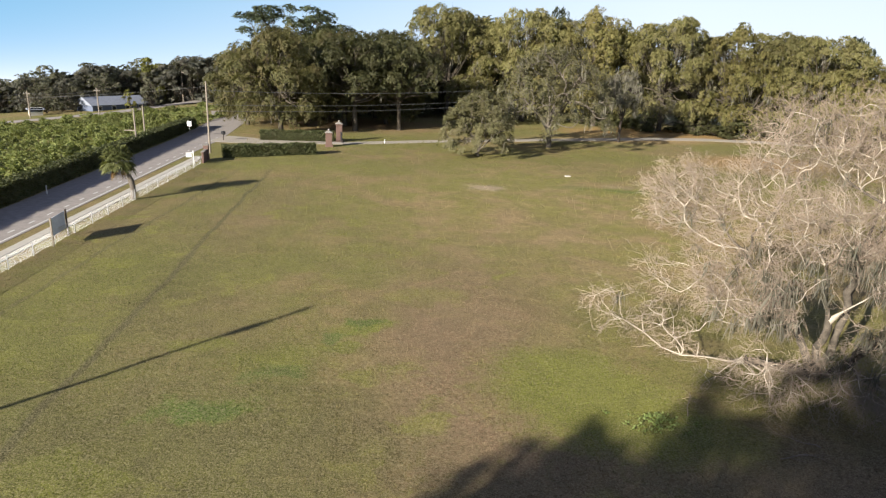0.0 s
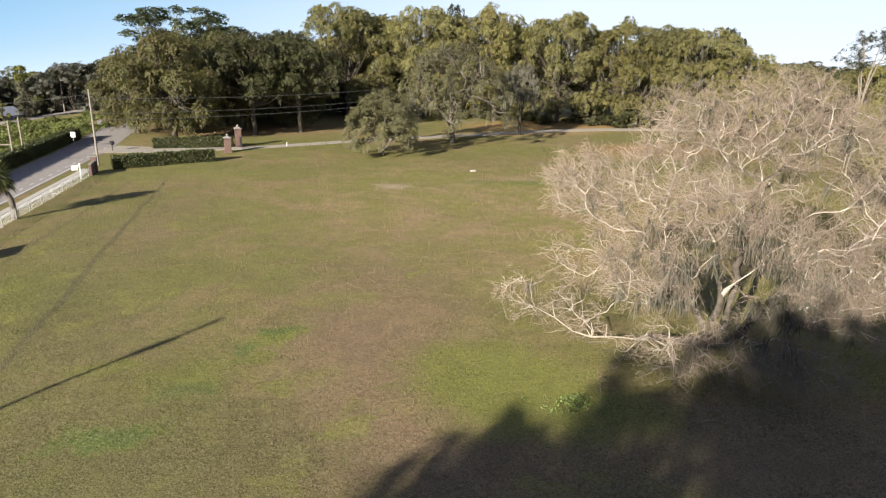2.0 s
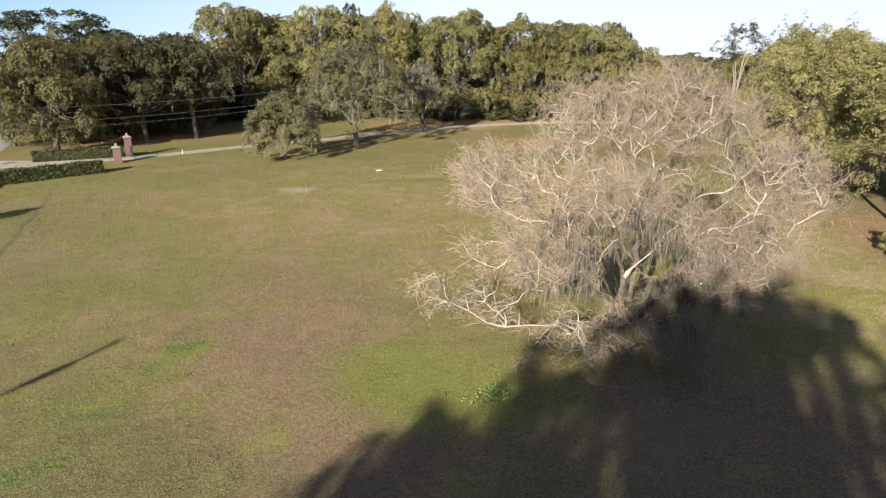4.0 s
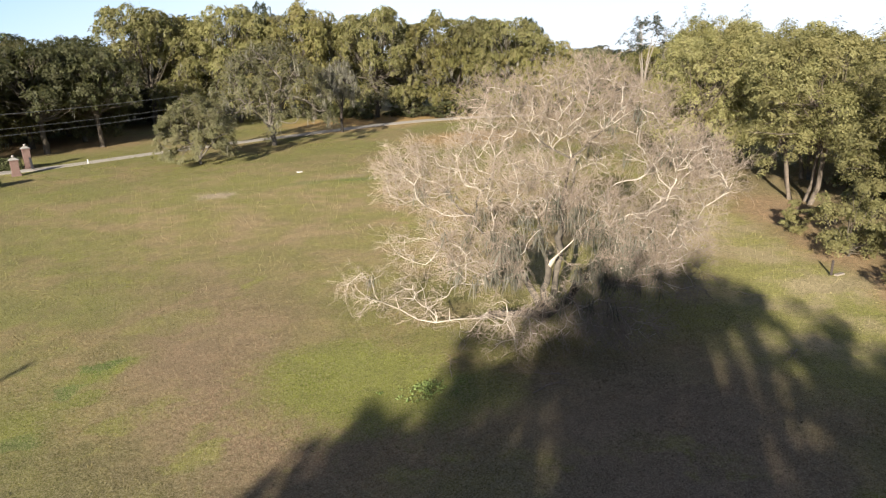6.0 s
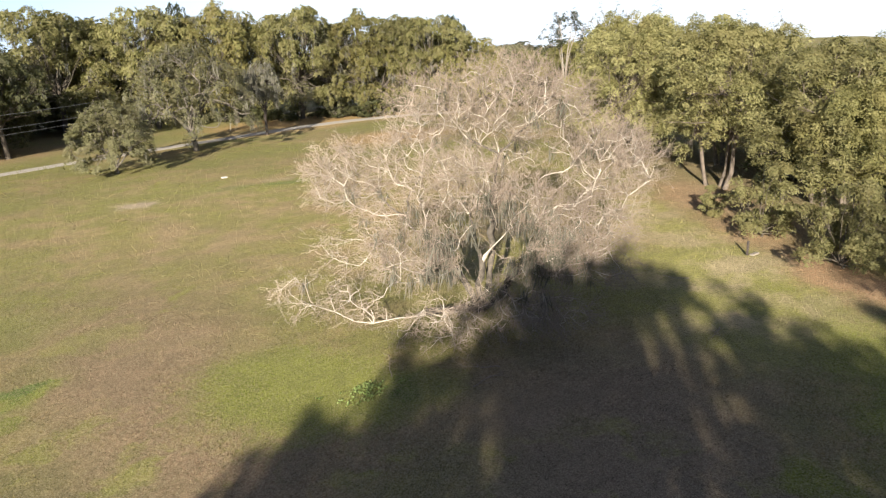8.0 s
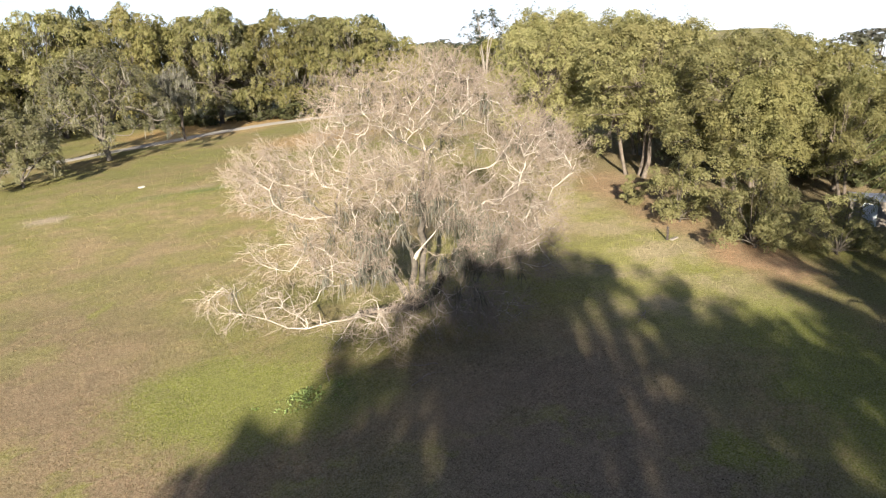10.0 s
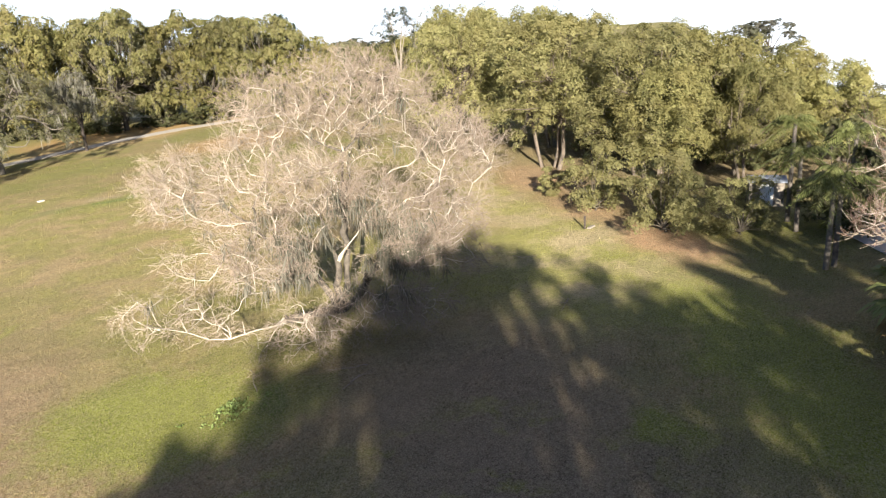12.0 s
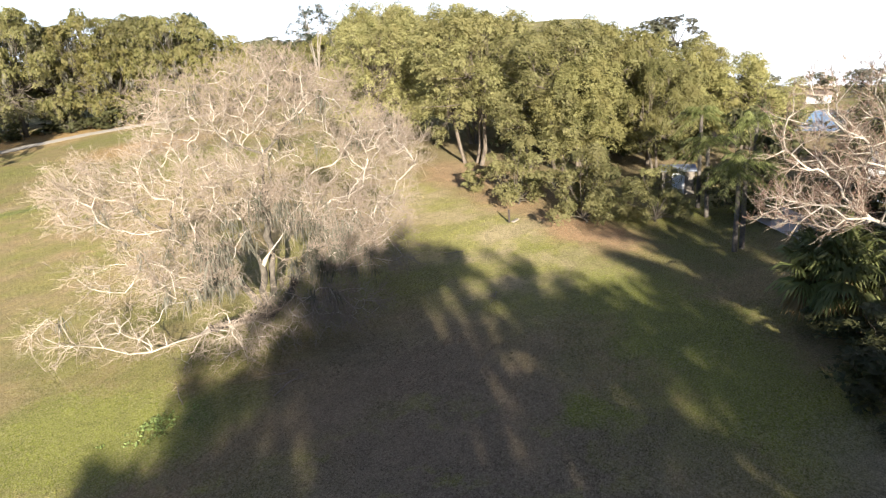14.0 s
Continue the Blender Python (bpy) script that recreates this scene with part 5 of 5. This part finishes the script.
def wire_fence(x, y0, y1, step, high):
    ob = base("wire_fence", pose(x, y0, 0), "low galvanised wire fence along the lawn", "fence")
    n = int((y1 - y0) / step)
    me = bpy.data.meshes.new("post")
    b = rod_bm(0.035, 0.035, -0.2, high, 7)
    b.to_mesh(me)
    b.free()
    me.materials.append(STEEL)
    for i in range(n + 1):
        q = hang("post", me, ob)
        q.location = (0, i * step, 0)
    for z in (high - 0.02, 0.12, high * 0.5, high * 0.75, high * 0.25):
        line = np.array([[[0, 0, z], [0, (y1 - y0) / 2, z], [0, y1 - y0, z]]], float)
        hang("rail" if z > high - 0.1 else "strand", raw_mesh("rail", *tubes(line, np.full((1, 3), 0.022 if z > high - 0.1 else 0.008), 5), STEEL, True), ob)
    d = np.arange(0, y1 - y0, 0.16)
    up = np.concatenate([np.stack([np.stack([0 * d, d, 0 * d + 0.05], 1), np.stack([0 * d, d + 0.5 * sgn, 0 * d + high - 0.03], 1)], 1) for sgn in (-1, 1)])
    hang("mesh", raw_mesh("mesh", *tubes(up, np.full((len(up), 2), 0.004), 3), STEEL), ob)


wire_fence(-28.05, 0, 92.4, 3.3, 1.15)


# ---- entrance, signs ----
def gate_pillar(x, y, high, turn):
    ob = base("gate_pillar", pose(x, y, 0, 0, 0, turn), "red brick gate pillar with pale cap beside the drive", "pillar", "gate pillars")
    part("plinth", boxed(-0.62, 0.62, -0.62, 0.62, -0.1, 0.35, bevel=0.02), BRICK, ob)
    part("shaft", boxed(-0.52, 0.52, -0.52, 0.52, 0.35, high - 0.4, bevel=0.02), BRICK, ob)
    part("collar", boxed(-0.6, 0.6, -0.6, 0.6, high - 0.4, high - 0.22, bevel=0.02), BRICK, ob)
    bm = bmesh.new()
    bmesh.ops.create_cone(bm, segments=4, radius1=0.95, radius2=0.25, depth=0.32, cap_ends=True, matrix=Matrix.Translation((0, 0, high - 0.06)) @ Matrix.Rotation(radians(45), 4, "Z"))
    part("cap", bm, MORTAR, ob, "pale concrete cap")
    bm = bmesh.new()
    bmesh.ops.create_icosphere(bm, subdivisions=2, radius=0.2, matrix=Matrix.Translation((0, 0, high + 0.26)))
    part("finial", bm, MORTAR, ob)


gate_pillar(-12.7, 113.2, 2.6, 10)
gate_pillar(-11.6, 119.9, 3.4, 10)


def iron_gate(x, y, wide, high, turn):
    ob = base("iron_gate", pose(x, y, 0, 0, 0, turn), "open dark iron driveway gate by the pillar", "gate")
    for z in (0.15, high - 0.1):
        part("rail", boxed(0, wide, -0.025, 0.025, z, z + 0.05), BLACK, ob)
    for i in range(int(wide / 0.16)):
        part("bar", boxed(i * 0.16, i * 0.16 + 0.025, -0.012, 0.012, 0.15, high + 0.1 * math.sin(i)), BLACK, ob)


iron_gate(-11.3, 119.2, 2.2, 1.9, -75)


def lawn_sign():
    ob = base("board_sign", pose(-28.0, 53.6, 0, 0, 0, 96), "blue grey board sign on wooden posts by the fence", "sign")
    for s in (-1.55, 1.55):
        part("post", boxed(s - 0.06, s + 0.06, -0.06, 0.06, -0.3, 2.35, bevel=0.01), WOOD if s < 0 else DARK_WOOD, ob)
    pn = part("panel", boxed(-1.45, 1.45, 0.065, 0.10, 0.75, 2.2, bevel=0.008), SIGN_BLUE, ob, "faded blue grey panel")
    for z in (1.9, 1.55, 1.3):
        part("text_bar", boxed(-1.1, 0.9, 0.102, 0.108, z, z + 0.1), WHITE, pn)


lawn_sign()


def brick_wall_end(x, y):
    ob = base("entrance_wall", pose(x, y, 0, 0, 0, 6), "low pinkish brick entrance wall with pillar", "wall")
    part("panel", boxed(-0.15, 0.15, 0, 2.6, -0.1, 1.5, bevel=0.02), BRICK, ob)
    part("coping", boxed(-0.22, 0.22, -0.05, 2.65, 1.5, 1.6, bevel=0.02), MORTAR, ob)
    part("pillar", boxed(-0.35, 0.35, 2.6, 3.3, -0.1, 2.1, bevel=0.02), BRICK, ob)
    part("cap", boxed(-0.42, 0.42, 2.53, 3.37, 2.1, 2.22, bevel=0.03), MORTAR, ob)


brick_wall_end(-28.0, 93.2)
ob = base("post_sign", pose(-28.7, 91.4, 0, 0, 0, 20), "white hanging post sign beside the brick wall", "sign")
part("post", boxed(-0.07, 0.07, -0.07, 0.07, -0.2, 2.0, bevel=0.01), WHITE, ob)
part("arm", boxed(-1.0, 0.1, -0.04, 0.04, 1.65, 1.75, bevel=0.008), WHITE, ob)
part("panel", boxed(-0.95, -0.2, -0.02, 0.02, 1.1, 1.6, bevel=0.006), WHITE, ob)
ob = base("road_sign", pose(-38.6, 122, 0, 0, 0, 0), "white square road sign on a post", "sign")
part("post", boxed(-0.03, 0.03, -0.03, 0.03, -0.2, 2.6), STEEL, ob)
part("plate", boxed(-0.38, 0.38, -0.05, -0.03, 1.7, 2.6, bevel=0.01), WHITE, ob)
ob = base("marker_post", pose(-37.9, 71, 0), "small white marker post beside the hedge", "post")
part("shaft", boxed(-0.06, 0.06, -0.04, 0.04, -0.1, 0.95, bevel=0.02), WHITE, ob)
ob = base("marker_post", pose(-3.4, 119.0, 0), "small white marker post beside the drive", "post")
part("shaft", boxed(-0.05, 0.05, -0.04, 0.04, -0.1, 0.75, bevel=0.015), WHITE, ob)
ob = base("letter_box", pose(-31.4, 117.2, 0, 0, 0, 30), "dark letter box on a post by the road", "letter box")
part("post", boxed(-0.06, 0.06, -0.06, 0.06, -0.2, 1.0), DARK_WOOD, ob)
part("box", boxed(-0.3, 0.3, -0.45, 0.45, 1.0, 1.6, bevel=0.12), BLACK, ob)
ob = base("well_cover", pose(23.2, 90.4, 0, 0, 0, 15), "small white concrete cover lying in the grass", "cover")
part("slab", boxed(-0.36, 0.36, -0.26, 0.26, -0.05, 0.12, bevel=0.03), CONCRETE, ob)
ob = base("garden_post", pose(43.4, 26.3, 0), "short dark stake with pale board on the mulch", "post")
part("stake", boxed(-0.07, 0.07, -0.07, 0.07, -0.1, 1.15, bevel=0.02), DARK_WOOD, ob)
part("board", boxed(0.1, 0.9, -0.4, -0.12, 0.0, 0.18, bevel=0.02), WOOD, ob)


# ---- houses ----
def house(name, x, y, turn, wide, deep, eaves, ridge, wall_mat, roof_mat, label, windows=4, z=0.0):
    ob = base(name, pose(x, y, z + float(land(x, y)), 0, 0, turn), label, "house")
    part("wall", boxed(-wide / 2, wide / 2, -deep / 2, deep / 2, -0.2, eaves), wall_mat, ob)
    bm = bmesh.new()
    o = 0.5
    v = [bm.verts.new(p) for p in ((-wide / 2 - o, -deep / 2 - o, eaves - 0.05), (wide / 2 + o, -deep / 2 - o, eaves - 0.05), (wide / 2 + o, deep / 2 + o, eaves - 0.05), (-wide / 2 - o, deep / 2 + o, eaves - 0.05),
                                   (-wide / 2 - o, 0, ridge), (wide / 2 + o, 0, ridge))]
    for f in ((0, 1, 5, 4), (2, 3, 4, 5), (0, 4, 3), (1, 2, 5), (3, 2, 1, 0)):
        bm.faces.new([v[i] for i in f])
    part("roof", bm, roof_mat, ob)
    for i in range(windows):
        wx = -wide / 2 + (i + 0.5) * wide / windows
        w = part("window", boxed(wx - 0.6, wx + 0.6, -deep / 2 - 0.05, -deep / 2 + 0.02, 0.9, 2.1), WHITE, ob)
        part("pane", boxed(wx - 0.5, wx + 0.5, -deep / 2 - 0.07, -deep / 2 - 0.04, 1.0, 2.0), GLASS, w)
    return ob


house("bungalow", -81.5, 192, 54, 16, 8, 2.4, 4.4, WALL_SHADED, ROOF_GREY, "long low bungalow with grey blue roof", z=-0.9)
house("cottage", -73, 228, -60, 8, 8, 3.0, 5.2, WHITE, ROOF_BROWN, "white gabled cottage with brown roof", 2)
house("cottage", -93.5, 175, 40, 2.8, 2.2, 1.6, 1.9, CONCRETE, ROOF_GREY, "small pale trailer house among trees", 3)
house("cottage", 90, 50, 60, 8, 7, 3.0, 5.0, WHITE, ROOF_BROWN, "white house behind the grove", 3)
house("cottage", 199, 24, 70, 4.5, 4, 2.6, 3.6, WHITE, ROOF_BROWN, "pale house on the far lake shore", 3, z=-14.0)
house("cottage", 60, -4, 70, 12, 9, 3.0, 5.2, WHITE, ROOF_GREY, "white house behind bare branches", 3)
ribbon("patio", [(46.5, 3.5), (53, 9.5)], [3.5, 3.5], 0.05, CONCRETE, "pale concrete patio in the shaded yard", "patio")
ob = base("garden_shed", pose(56.5, 17.0, 0, 0, 0, -70), "small grey garden shed in deep shade", "shed")
part("wall", boxed(-1.3, 1.3, -1.0, 1.0, -0.1, 2.0), WOOD, ob)
part("roof", boxed(-1.5, 1.5, -1.2, 1.2, 2.0, 2.12, bevel=0.02), ROOF_GREY, ob)
part("door", boxed(-0.5, 0.5, -1.04, -1.0, 0.0, 1.85), WHITE, ob, "pale door")


# ---- small things on the lawn ----
WEED = leafy("pale broad weed leaf", (0.13, 0.18, 0.045), (0.27, 0.33, 0.12), (0.18, 0.23, 0.075), 0.35)


def broad_weeds(x, y, spread, count, seed):
    rng = np.random.default_rng(seed)
    hub = np.stack([x + rng.normal(0, spread, count), y + rng.normal(0, spread * 0.7, count), np.full(count, 0.05)], 1)
    at = np.repeat(hub, 9, 0) + rng.normal(0, 0.11, (count * 9, 3)) * [1, 1, 0.2] + [0, 0, 0.02]
    tagged(new("broad_weeds", raw_mesh("broad_weeds", *leaves(rng, at, 0.11, 1.2), WEED)), "low broad-leaved green weeds in dry grass", "weeds", kind="stuff")


broad_weeds(12.1, 26.2, 0.85, 46, 1)


def fallen_branch(x, y, turn, seed):
    rng = np.random.default_rng(seed)
    ob = base("fallen_branch", pose(x, y, 0.03, 0, 0, turn), "small fallen grey branch lying on the grass", "branch", "fallen branches")
    line = curve_to(rng, np.array([[0, 0, 0.05]]), np.array([[1.8, 0, 0.12]]), 8, 0.05, 0.06)
    line[..., 2] = np.clip(line[..., 2], 0.02, 0.25)
    hang("stem", raw_mesh("stem", *tubes(line, 0.03 * (1 - 0.7 * np.linspace(0, 1, 8)[None]), 5), TWIG, True), ob)
    s, e = spawn(rng, line, 14, 0.6, 0.15, 0.0)
    e[:, 2] = np.clip(e[:, 2], 0.02, 0.3)
    small("twig_mass", raw_mesh("twig_mass", *tubes(np.stack([s, e], 1), np.full((14, 2), 0.008), 3), TWIG_PINK), ob)


for i, (x, y) in enumerate(((16.2, 23.2), (13.6, 26.6), (18.5, 24.0), (31, 20), (35.5, 27.5), (52.5, 33.0))):
    fallen_branch(x, y, i * 67, 100 + i)
